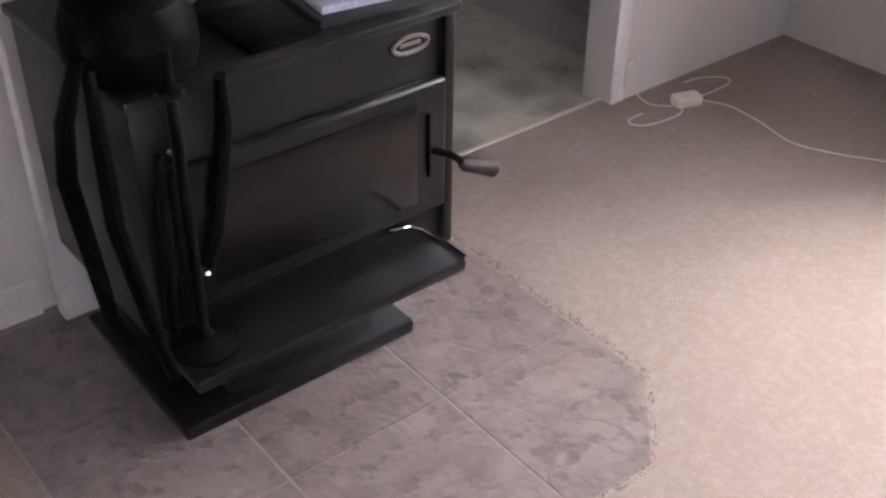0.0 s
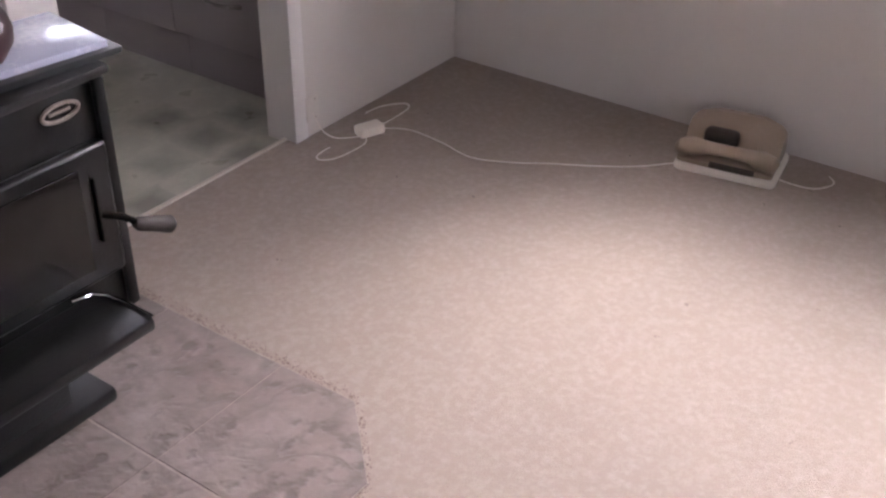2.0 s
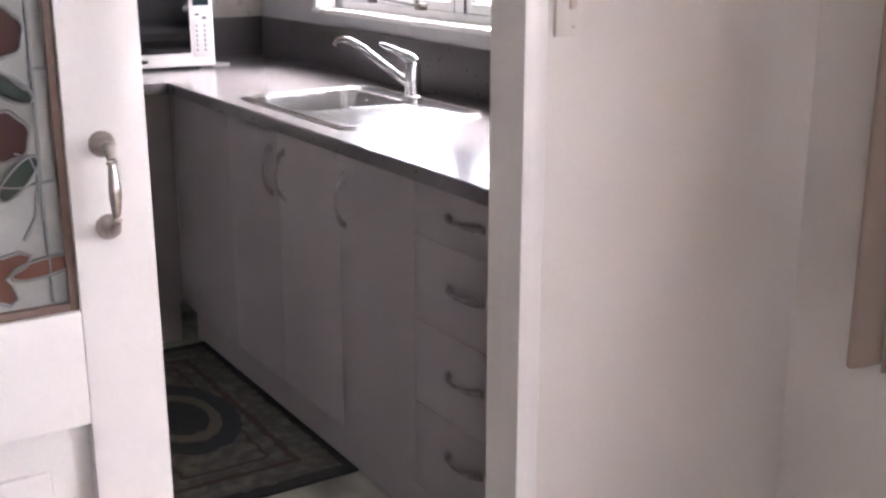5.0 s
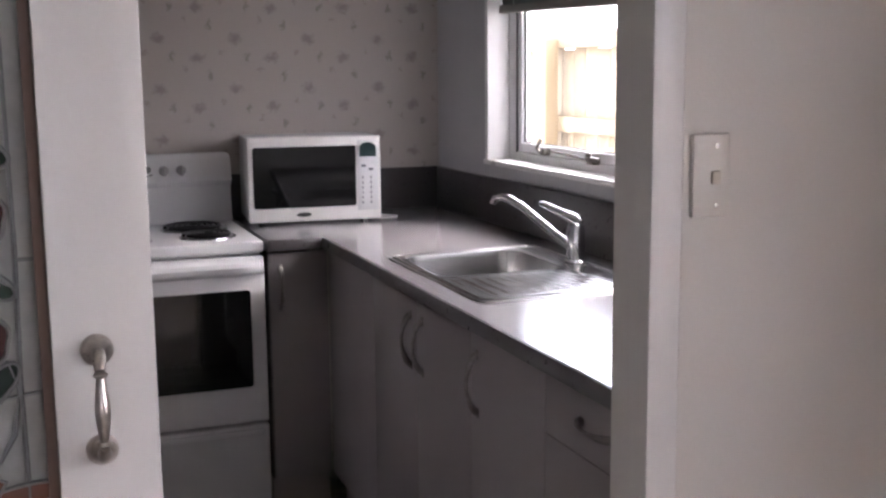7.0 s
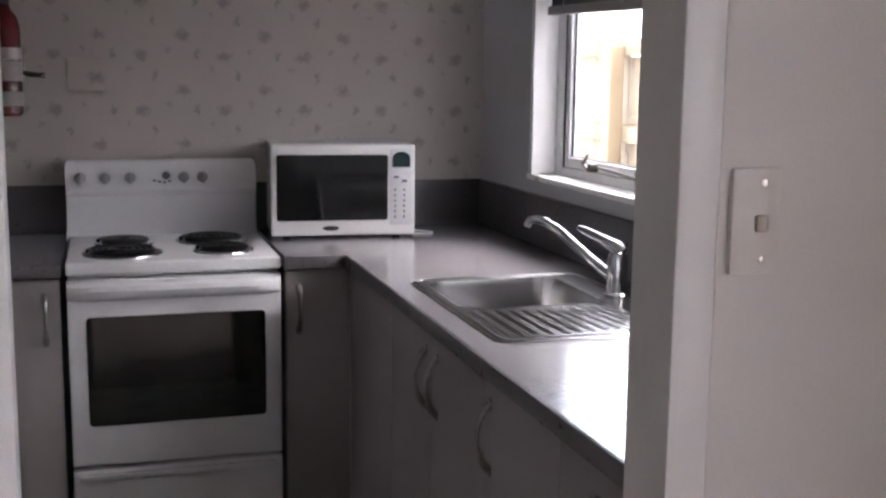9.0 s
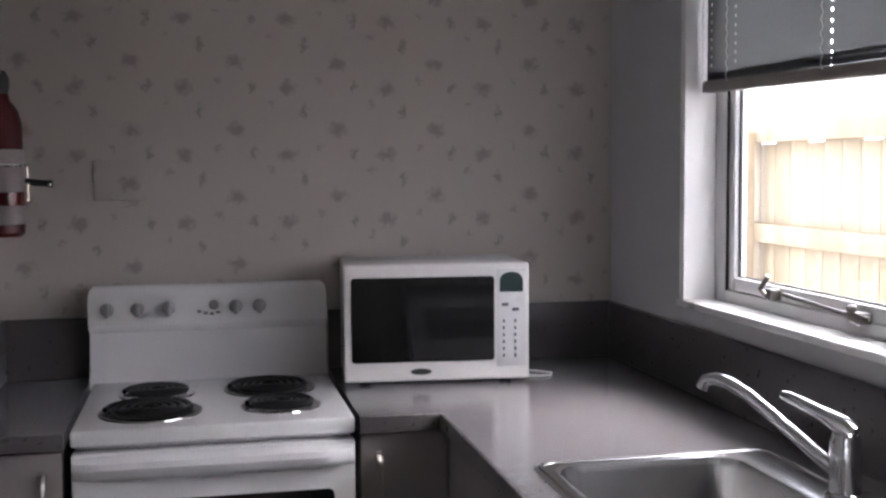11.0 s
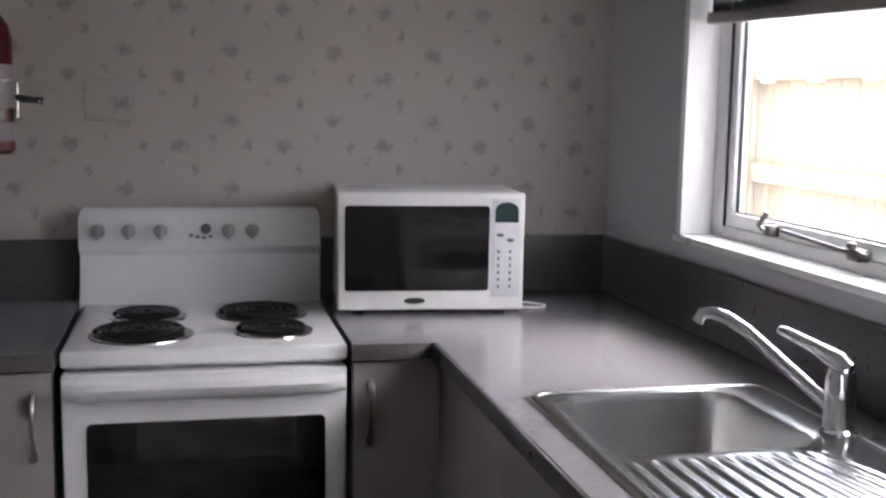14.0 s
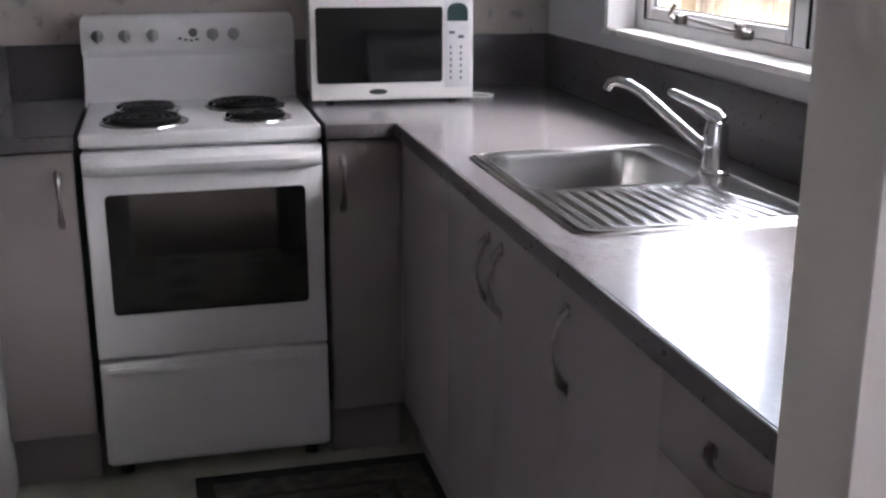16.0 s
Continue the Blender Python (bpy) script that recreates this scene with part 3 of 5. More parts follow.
def cabinet(label, y0, y1, doors, kick=0.142, top=0.863, inside=0.863):
    """A base unit of the sink run; its fronts face -x. doors: y0, y1, handle y."""
    c = thing("base_cabinet", label, "cabinet", (0, (y0 + y1) / 2, 0), group="sink run cabinets")
    m = (y0 + y1) / 2
    part("carcass", block(-0.566, y0 - m + 0.0005, kick - 0.002, -0.02, y1 - m - 0.0005, inside), CARCASS, c)
    part("kickboard", block(-0.54, y0 - m + 0.0005, 0.0, -0.522, y1 - m - 0.0005, kick), FRONT, c)
    for a, b, h in doors:
        d = part("door", block(-0.585, a - m + 0.0005, kick, -0.567, b - m - 0.0005, top - 0.006, bevel=0.0005), FRONT, c)
        if h is not None:
            bow_handle(d, (-0.585, h - m, 0.748), 0.125, (0, 0, 1), (-1, 0, 0))
    return c


cabinet("greige laminate corner base unit under the benchtop", -1.055, -0.567, [(-1.055, -0.586, None)])
cabinet("greige laminate double base cupboard under the sink", -1.755, -1.055, [(-1.405, -1.055, -1.365), (-1.755, -1.405, -1.448)], inside=0.69)
cabinet("greige laminate single base cupboard under the benchtop", -2.113, -1.755, [(-2.113, -1.755, -1.79)])


def drawer_unit(y0, y1):
    c = thing("drawer_cabinet", "greige laminate unit of four drawers beside the stub wall", "cabinet", (0, (y0 + y1) / 2, 0), group="sink run cabinets")
    h = (y1 - y0) / 2
    part("carcass", block(-0.566, -h, 0.14, -0.02, h - 0.0005, 0.863), CARCASS, c)
    part("kickboard", block(-0.54, -h, 0.0, -0.522, h - 0.0005, 0.142), FRONT, c)
    cuts = [0.142, 0.352, 0.55, 0.742, 0.857]
    for lo, hi, z in zip(cuts, cuts[1:], (0.272, 0.46, 0.653, 0.805)):
        d = part("drawer_front", block(-0.585, -h + 0.001, lo + 0.0011, -0.567, h - 0.0012, hi - 0.0011, bevel=0.0008), FRONT, c)
        bow_handle(d, (-0.585, 0.022, z), 0.12, (0, 1, 0), (-1, 0, 0))


drawer_unit(-2.558, -2.113)


def back_cabinet(label, x0, x1, handle):
    c = thing("base_cabinet", label, "cabinet", ((x0 + x1) / 2, 0, 0), group="cabinets beside the oven")
    h = (x1 - x0) / 2
    part("carcass", block(-h + 0.0005, -0.566, 0.14, h - 0.0005, -0.02, 0.863), CARCASS, c)
    part("kickboard", block(-h + 0.0005, -0.54, 0, h - 0.0005, -0.522, 0.142), FRONT, c)
    d = part("door", block(-h + 0.002, -0.585, 0.142, h - 0.002, -0.567, 0.857, bevel=0.0015), FRONT, c)
    bow_handle(d, (handle - (x0 + x1) / 2, -0.585, 0.748), 0.125, (0, 0, 1), (0, -1, 0))


back_cabinet("narrow greige laminate cupboard between oven and corner", -0.772, -0.587, -0.735)
back_cabinet("narrow greige laminate cupboard between oven and wall", LEFT + 0.001, -1.366, -1.405)

# ---- kitchen: sink and tap ----


def sink():
    s = thing("kitchen_sink", "stainless steel sink with a ribbed drainer set into the benchtop", "sink", (-0.318, -1.374, 0.9))
    bx0, bx1, by0, by1 = -0.2, 0.15, -0.03, 0.312     # bowl
    ox0, ox1, oy0, oy1 = -0.225, 0.225, -0.335, 0.332
    bm = bmesh.new()
    outer = [bm.verts.new((x, y, 0.0035)) for x, y in round_rect(ox0, oy0, ox1, oy1, 0.035, 8)]
    inner = [bm.verts.new((x, y, 0.006)) for x, y in round_rect(ox0 + 0.014, oy0 + 0.014, ox1 - 0.014, oy1 - 0.014, 0.03, 8)]
    low = [bm.verts.new((x, y, 0.0005)) for x, y in round_rect(ox0 - 0.002, oy0 - 0.002, ox1 + 0.002, oy1 + 0.002, 0.037, 8)]
    n = len(outer)
    for a, b in ((low, outer), (outer, inner)):
        for k in range(n):
            bm.faces.new((a[k], a[(k + 1) % n], b[(k + 1) % n], b[k]))
    # deck: strips around the bowl and the drainer
    rings = []
    for inset, z in ((0.0, 0.0045), (0.008, 0.0015), (0.011, -0.012), (0.015, -0.12), (0.027, -0.16), (0.06, -0.182)):
        rings.append([bm.verts.new((x, y, z)) for x, y in round_rect(bx0 + inset, by0 + inset, bx1 - inset, by1 - inset, 0.055 - inset * 0.4, 8)])
    for a, b in zip(rings, rings[1:]):
        for k in range(n):
            bm.faces.new((a[k], a[(k + 1) % n], b[(k + 1) % n], b[k]))
    bm.faces.new(rings[-1])
    dx0, dx1, dy0, dy1 = -0.2, 0.2, -0.312, -0.05
    hole = [bm.verts.new((x, y, 0.0035)) for x, y in round_rect(dx0, dy0, dx1, dy1, 0.003, 8)]
    es = []
    for ring in (inner, rings[0], hole):
        for k in range(n):
            e = bm.edges.get((ring[k], ring[(k + 1) % n])) or bm.edges.new((ring[k], ring[(k + 1) % n]))
            es.append(e)
    bmesh.ops.triangle_fill(bm, edges=es, use_beauty=True)
    part("bowl_and_rim", bm, STEEL, s)
    # drainer tray pressed into fanned ribs
    bm = bmesh.new()
    ribs, cols, rows = 13, 13 * 8, 14
    grid = []
    for k in range(rows + 1):
        v = k / rows
        row = []
        for i in range(cols + 1):
            u = i / cols
            fan = u * (1 - 0.16 * (1 - v) * u)
            x = dx0 + (dx1 - dx0) * (fan if i < cols else 1.0)
            y = dy1 + (dy0 - dy1) * v
            soft_end = min(1.0, v / 0.1, (1 - v) / 0.1, u / 0.05, (1 - u) / 0.12)
            row.append(bm.verts.new((x, y, 0.0035 - 0.0022 * soft_end + 0.0036 * soft_end * math.sin(math.pi * ribs * u) ** 2)))
        grid.append(row)
    for p, q in zip(grid, grid[1:]):
        for i in range(cols):
            bm.faces.new((p[i], p[i + 1], q[i + 1], q[i]))
    part("drainer", bm, STEEL, s, "ribbed stainless drainer")
    # rolled edges that catch the light
    bead = tube(bmesh.new(), [(x, y, 0.0045) for x, y in round_rect(ox0 + 0.012, oy0 + 0.012, ox1 - 0.012, oy1 - 0.012, 0.03, 8)], 0.006, 8, True)
    bmesh.ops.scale(bead, vec=(1, 1, 0.6), verts=bead.verts)
    bmesh.ops.translate(bead, vec=(0, 0, 0.002), verts=bead.verts)
    part("rim_bead", bead, STEEL, s, "rolled outer rim")
    part("waste", lathe(bmesh.new(), [(0.0, -0.18), (0.03, -0.18), (0.036, -0.1775), (0.04, -0.181)], (-0.03, 0.15, 0)), CHROME, s, "chrome waste outlet")


sink()


def mixer_tap():
    t = thing("mixer_tap", "chrome single-lever mixer tap behind the sink", "tap", (-0.13, -1.352, 0.9045))
    part("body", lathe(bmesh.new(), [(0.030, 0), (0.030, 0.006), (0.025, 0.010), (0.0235, 0.05), (0.0235, 0.085), (0.02, 0.1), (0.008, 0.106), (0, 0.107)]), CHROME, t)
    pts = [(0, 0.005, 0.035), (-0.03, 0.045, 0.065), (-0.065, 0.09, 0.105), (-0.095, 0.127, 0.138), (-0.118, 0.152, 0.155), (-0.134, 0.170, 0.160), (-0.145, 0.182, 0.156), (-0.15, 0.187, 0.142)]
    part("spout", tube(bmesh.new(), pts, [0.0145, 0.0125, 0.0112, 0.0105, 0.0102, 0.0102, 0.0108, 0.011], 14), CHROME, t)
    bm = bmesh.new()
    tube(bm, [(0.003, -0.015, 0.102), (-0.005, 0.0, 0.112), (-0.03, 0.028, 0.13), (-0.062, 0.062, 0.148), (-0.07, 0.07, 0.151)], [0.014, 0.0165, 0.0105, 0.0085, 0.0055], 12)
    part("lever", bm, CHROME, t)


mixer_tap()

# ---- kitchen: oven and microwave ----


def oven():
    o = thing("freestanding_oven", "white freestanding electric oven with four hotplates", "oven", (-1.068, -0.30, 0))
    w = 0.285
    part("body", block(-w + 0.006, -0.25, 0.03, w - 0.006, 0.27, 0.86, bevel=0.004), ENAMEL, o)
    hob = part("hob", block(-w, -0.283, 0.862, w, 0.235, 0.897, bevel=0.007, segments=3), ENAMEL, o)
    # back guard: a flared sheet with a bulged control panel
    bm = bmesh.new()
    prof = [(0.235, 0.88, w), (0.232, 0.90, w), (0.222, 0.925, w - 0.004), (0.218, 1.02, w - 0.006), (0.205, 1.03, w - 0.005), (0.20, 1.04, w - 0.004),
            (0.213, 1.11, w - 0.004), (0.222, 1.125, w - 0.008), (0.235, 1.131, w - 0.014), (0.27, 1.131, w - 0.014), (0.27, 0.88, w)]
    left = [bm.verts.new((-x - 0.01, y, z)) for y, z, x in prof]
    right = [bm.verts.new((x, y, z)) for y, z, x in prof]
    for k in range(len(prof)):
        j = (k + 1) % len(prof)
        bm.faces.new((left[k], left[j], right[j], right[k]))
    bm.faces.new(left)
    bm.faces.new(right[::-1])
    guard = part("back_guard", bm, ENAMEL, o)
    for x in (-0.247, -0.176, -0.102, 0.058, 0.115):
        bm = bmesh.new()
        lathe(bm, [(0.0165, 0), (0.0165, 0.003), (0.012, 0.006), (0.0115, 0.012), (0.0, 0.013)], (x, 0.2075, 1.078), "y", 20)
        box(bm, x - 0.0055, 0.178, 1.061, x + 0.0055, 0.199, 1.095, 0.003)
        part("knob", bm, surface("knob_grey", (0.34, 0.33, 0.33), 0.3) if x == -0.247 else bpy.data.materials["knob_grey"], guard, "grey-white control knob")
    bm = bmesh.new()
    lathe(bm, [(0.012, 0), (0.012, 0.006), (0, 0.007)], (0.005, 0.2075, 1.083), "y", 18)
    for k, (x, z) in enumerate(((-0.03, 1.068), (-0.015, 1.064), (0.0, 1.062), (0.015, 1.065))):
        box(bm, x - 0.005, 0.2, z - 0.003, x + 0.005, 0.206, z + 0.003)
    part("timer", bm, surface("timer_grey", (0.16, 0.15, 0.15), 0.4), guard, "dark timer dial with buttons")
    for x, y, r in ((-0.135, -0.135, 0.1), (-0.128, 0.06, 0.078), (0.128, 0.065, 0.098), (0.142, -0.135, 0.078)):
        bm = bmesh.new()
        pts, n = [], 150
        for k in range(n + 1):
            a = 2 * math.pi * k / n * 4.5
            rr = r * (0.12 + 0.82 * k / n)
            pts.append((x + rr * math.cos(a), y + rr * math.sin(a), 0.9065))
        tube(bm, pts, 0.0062, 6)
        plate = part("hotplate", bm, COIL, hob, "black coiled electric hotplate")
        part("drip_ring", lathe(bmesh.new(), [(r + 0.009, 0.0), (r + 0.008, 0.004), (r + 0.002, 0.0045), (r - 0.004, 0.001), (0.01, 0.0005), (0, 0.0005)], (x, y, 0.8965), sides=36), CHROME if r < 0.09 else STEEL, plate)
    door = part("oven_door", block(-w + 0.002, -0.293, 0.338, w - 0.002, -0.252, 0.852, bevel=0.006, segments=3), ENAMEL, o)
    g = bmesh.new()
    prism(g, [(x, -z) for x, z in round_rect(-0.236, 0.452, 0.238, 0.752, 0.012)], 0, 0.004, 0.001)
    bmesh.ops.transform(g, matrix=Matrix.Translation((0, -0.293, 0)) @ Matrix.Rotation(radians(90), 4, "X") @ Matrix.Scale(-1, 4, (0, 1, 0)), verts=g.verts)
    part("oven_glass", g, BLACK_GLASS, door, "dark tinted oven window")
    bm = bmesh.new()
    prof = [(-0.292, 0.795), (-0.306, 0.80), (-0.322, 0.812), (-0.327, 0.826), (-0.322, 0.838), (-0.306, 0.846), (-0.292, 0.848)]
    rows = []
    for i in range(17):
        u = i / 16 * 2 - 1
        k = 1 - 0.75 * abs(u) ** 14
        rows.append([bm.verts.new((u * (w - 0.004), -0.292 + (y + 0.292) * k, 0.822 + (z - 0.822) * (0.75 + 0.25 * k))) for y, z in prof])
    for a, b in zip(rows, rows[1:]):
        for k in range(len(prof) - 1):
            bm.faces.new((a[k], a[k + 1], b[k + 1], b[k]))
    bm.faces.new(rows[0]), bm.faces.new(rows[-1][::-1])
    part("door_handle", bm, ENAMEL, door, "full-width white bowed handle")
    drawer = part("storage_drawer", block(-w + 0.002, -0.292, 0.055, w - 0.002, -0.252, 0.328, bevel=0.006, segments=3), ENAMEL, o)
    part("drawer_lip", block(-w + 0.02, -0.303, 0.298, w - 0.02, -0.29, 0.318, bevel=0.005), ENAMEL, drawer)
    for x in (-0.24, 0.24):
        for y in (-0.22, 0.22):
            part("foot", lathe(bmesh.new(), [(0.018, 0), (0.018, 0.02), (0.01, 0.032)], (x, y, 0), sides=12), BLACK, o)


oven()


def microwave():
    m = thing("microwave", "white microwave oven with a dark door on the benchtop", "microwave", (-0.5475, -0.302, 0.9), -4.8)
    w, h0, h1 = 0.2195, 0.011, 0.287
    part("case", block(-w, 0.012, h0, w, 0.265, h1, bevel=0.006), ENAMEL, m)
    front = part("front_frame", block(-w - 0.001, -0.004, h0 - 0.001, w + 0.001, 0.013, h1 + 0.001, bevel=0.006, segments=3), PLASTIC, m)
    win = bmesh.new()
    prism(win, [(x, -z) for x, z in round_rect(-w + 0.016, h0 + 0.046, w - 0.084, h1 - 0.03, 0.008)], 0, 0.0035, 0.001)
    bmesh.ops.transform(win, matrix=Matrix.Translation((0, -0.004, 0)) @ Matrix.Rotation(radians(90), 4, "X") @ Matrix.Scale(-1, 4, (0, 1, 0)), verts=win.verts)
    part("door_glass", win, BLACK_GLASS, front, "black door window")
    part("control_panel", block(w - 0.078, -0.0062, h0 + 0.03, w - 0.008, -0.003, h1 - 0.012, bevel=0.001), surface("panel_white", (0.62, 0.61, 0.62), 0.3), front, "pale button panel")
    d = bmesh.new()
    prism(d, [(x, -z) for x, z in [(w - 0.071, h1 - 0.068), (w - 0.015, h1 - 0.068)] + [(w - 0.043 + 0.028 * math.cos(t), h1 - 0.04 + 0.02 * math.sin(t)) for t in np.linspace(0, math.pi, 9)]], 0, 0.002)
    bmesh.ops.transform(d, matrix=Matrix.Translation((0, -0.0062, 0)) @ Matrix.Rotation(radians(90), 4, "X") @ Matrix.Scale(-1, 4, (0, 1, 0)), verts=d.verts)
    part("display", d, surface("display_dark", (0.02, 0.035, 0.035), 0.15), front, "dark rounded clock display")
    grey = surface("button_print", (0.10, 0.10, 0.12), 0.5)
    for x, z, sx in ((-0.058, 0.178, 0.016), (-0.033, 0.166, 0.016)):
        part("button", block(w + x - sx / 2, -0.0082, h0 + z - 0.004, w + x + sx / 2, -0.006, h0 + z + 0.004, bevel=0.001), grey, front)
    for r in range(6):
        for c in range(2):
            part("button", block(w - 0.064 + c * 0.028, -0.0075, h0 + 0.052 + r * 0.0165, w - 0.059 + c * 0.028, -0.006, h0 + 0.06 + r * 0.0165), grey, front)
    bm = bmesh.new()
    lathe(bm, [(0.0, 0), (0.02, 0.0), (0.02, 0.0015), (0.0, 0.002)], (0, 0, 0), "y", 24)
    bmesh.ops.transform(bm, matrix=Matrix.Translation((-0.04, -0.004, h0 + 0.022)) @ Matrix.Diagonal((1.25, 1, 0.38, 1)), verts=bm.verts)
    part("badge", bm, BLACK, front, "black oval badge")
    for x in (-0.17, 0.17):
        for y in (0.04, 0.235):
            part("foot", lathe(bmesh.new(), [(0.014, 0), (0.014, 0.009), (0.012, 0.013)], (x, y, 0), sides=12), BLACK, m)


microwave()
solo("power_cord", tube(bmesh.new(), [(0, 0, 0.004), (0.03, -0.012, 0.004), (0.06, -0.008, 0.004), (0.072, 0.02, 0.004), (0.04, 0.06, 0.004), (-0.0, 0.075, 0.004)], 0.0028, 8), PLASTIC,
     "white microwave cord lying on the benchtop", "cord", (-0.318, -0.262, 0.9))

# ---- doorway ----


def stained(name, colour, through):
    """Cathedral glass: partly clouded, partly letting light through."""
    m = surface(name, colour, 0.18, second=tuple(c * 0.75 for c in colour), scale=25, amount=0.6, bump=0.15, fine=60)
    m.node_tree.nodes["Principled BSDF"].inputs["Transmission Weight"].default_value = through * 0.5
    return m


def sliding_door():
    x0, x1, y0, y1, z1 = -2.123, -1.322, -2.653, -2.615, 2.04
    d = tagged(new("door_1"), "white sliding door with a leaded stained-glass panel, standing open", "door", kind="structure")
    d.location = (x1, y0, 0.012)
    L, T, Z = x0 - x1, y1 - y0, z1 - 0.012
    part("stile", block(-0.108, 0, 0, 0, T, Z, bevel=0.003), TRIM, d)
    part("stile", block(L, 0, 0, L + 0.108, T, Z, bevel=0.003), TRIM, d)
    part("bottom_rail", block(L + 0.108, 0, 0, -0.108, T, 0.19, bevel=0.002), TRIM, d)
    part("lock_rail", block(L + 0.108, 0, 0.70, -0.108, T, 0.865, bevel=0.002), TRIM, d)
    part("top_rail", block(L + 0.108, 0, Z - 0.11, -0.108, T, Z, bevel=0.002), TRIM, d)
    bm = bmesh.new()
    box(bm, L + 0.108, 0.020, 0.19, -0.108, 0.030, 0.70)
    box(bm, L + 0.165, 0.006, 0.25, -0.165, 0.0215, 0.64, 0.009)
    part("panel", bm, TRIM, d, "recessed white raised panel")
    brown = surface("bead_brown", (0.10, 0.06, 0.045), 0.5)
    bm = bmesh.new()
    a, b, lo, hi, e = L + 0.108, -0.108, 0.865, Z - 0.11, 0.012
    for q in ((a, lo, a + e, hi), (b - e, lo, b, hi), (a + e, lo, b - e, lo + e), (a + e, hi - e, b - e, hi)):
        box(bm, q[0], 0.006, q[1], q[2], 0.03, q[3], 0.002)
    part("glazing_bead", bm, brown, d, "dark brown glazing bead")
    part("glass_pane", block(a + e, 0.016, lo + e, b - e, 0.021, hi - e), stained("obscure_glass", (0.38, 0.38, 0.36), 0.6), d, "pale obscure glass")
    # lead lines and coloured pieces of the picture
    lead = surface("lead_came", (0.16, 0.16, 0.16), 0.4, metal=0.8)
    rose = stained("rose_glass", (0.035, 0.015, 0.015), 0.0)
    leaf = stained("leaf_glass", (0.026, 0.036, 0.029), 0.0)
    amber = stained("coral_glass", (0.11, 0.052, 0.038), 0.0)

    def outline(shape, cx, cz, rx, rz, turn):
        pts = []
        for k in range(28):
            t = 2 * math.pi * k / 28
            r = 1.0
            if shape == "leaf":
                r = 0.62 + 0.38 * abs(math.cos(t)) ** 2.5
            if shape == "petal":
                r = 0.72 + 0.28 * math.cos(5 * t)
            if shape == "rose":
                r = 0.95 + 0.05 * math.cos(6 * t)
            u, v = rx * r * math.cos(t), rz * r * math.sin(t)
            pts.append((cx + u * math.cos(turn) - v * math.sin(turn), cz + u * math.sin(turn) + v * math.cos(turn)))
        return pts

    def piece(name, shape, cx, cz, rx, rz, turn, material):
        pts = outline(shape, cx, cz, rx, rz, turn)
        bm = bmesh.new()
        prism(bm, pts, 0.0, 0.003)
        bmesh.ops.transform(bm, matrix=Matrix(((1, 0, 0, 0), (0, 0, 1, 0.0115), (0, 1, 0, 0), (0, 0, 0, 1))), verts=bm.verts)
        o = part(name, bm, material, d)
        part("lead_came", tube(bmesh.new(), [(x, 0.0125, z) for x, z in pts], 0.0028, 6, True), lead, o)

    # one half of the picture, mirrored about the middle; x from the door's free edge
    m = (a + b) / 2
    for s in (1, -1):
        def at(x):
            return m + s * (x - m)
        for x, z in ((-0.181, 1.107), (-0.176, 1.237), (-0.185, 1.40), (-0.18, 1.55)):
            piece("rose_piece", "rose", at(x), z, 0.033, 0.034, 0.3, rose)
        for x, z, tu in ((-0.172, 1.170, -0.55), (-0.168, 1.052, 0.8), (-0.17, 1.31, -0.5), (-0.168, 1.47, 0.7)):
            piece("leaf_piece", "leaf", at(x), z, 0.036, 0.021, tu * s, leaf)
        piece("flower_piece", "petal", at(-0.222), 0.93, 0.062, 0.055, 0.3 * s, amber)
        piece("flower_piece", "leaf", at(-0.148), 0.93, 0.042, 0.02, 0.15 * s, amber)
        piece("flower_piece", "leaf", at(-0.222), 1.025, 0.045, 0.034, 1.2 * s, amber)
        for pts in (((-0.139, 0.88), (-0.141, 1.05), (-0.138, 1.2), (-0.14, 1.5), (-0.138, 1.9)),
                    ((-0.168, 0.97), (-0.15, 1.0), (-0.143, 1.05), (-0.152, 1.08), (-0.17, 1.085)),
                    ((-0.2, 1.155), (-0.21, 1.19), (-0.195, 1.205), (-0.15, 1.165), (-0.139, 1.162)),
                    ((-0.2, 1.045), (-0.17, 1.04), (-0.139, 1.043), (-0.12, 1.045)), ((-0.139, 1.19), (-0.12, 1.19))):
            part("lead_came", tube(bmesh.new(), [(at(x), 0.0135, z) for x, z in pts], 0.0026, 6), lead, d)
    # pull handle with turned ends
    h = bmesh.new()
    hx, lo, hi = -0.062, 0.977, 1.089
    for z, sg in ((lo, 1), (hi, -1)):
        lathe(h, [(0.0175, 0), (0.0175, 0.003), (0.0135, 0.006), (0.015, 0.010), (0.012, 0.016), (0.007, 0.020), (0.0065, 0.030)], (hx, 0, z), "y", 20)
        tube(h, [(hx, -0.028, z), (hx, -0.034, z + sg * 0.004), (hx, -0.04, z + sg * 0.014)], [0.0075, 0.008, 0.0055], 12)
        tube(h, [(hx, -0.0405, z + sg * 0.0155), (hx, -0.041, z + sg * 0.0185), (hx, -0.0415, z + sg * 0.0215)], [0.0055, 0.0085, 0.0055], 12)
    pts = [(hx, -0.0415, lo + 0.02), (hx, -0.043, lo + 0.032), (hx, -0.045, lo + 0.046), (hx, -0.0455, (lo + hi) / 2), (hx, -0.045, hi - 0.046), (hx, -0.043, hi - 0.032), (hx, -0.0415, hi - 0.02)]
    tube(h, pts, [0.0045, 0.006, 0.0078, 0.0085, 0.0078, 0.006, 0.0045], 12)
    part("pull_handle", h, BRONZE, d, "aged metal bow pull handle")


sliding_door()
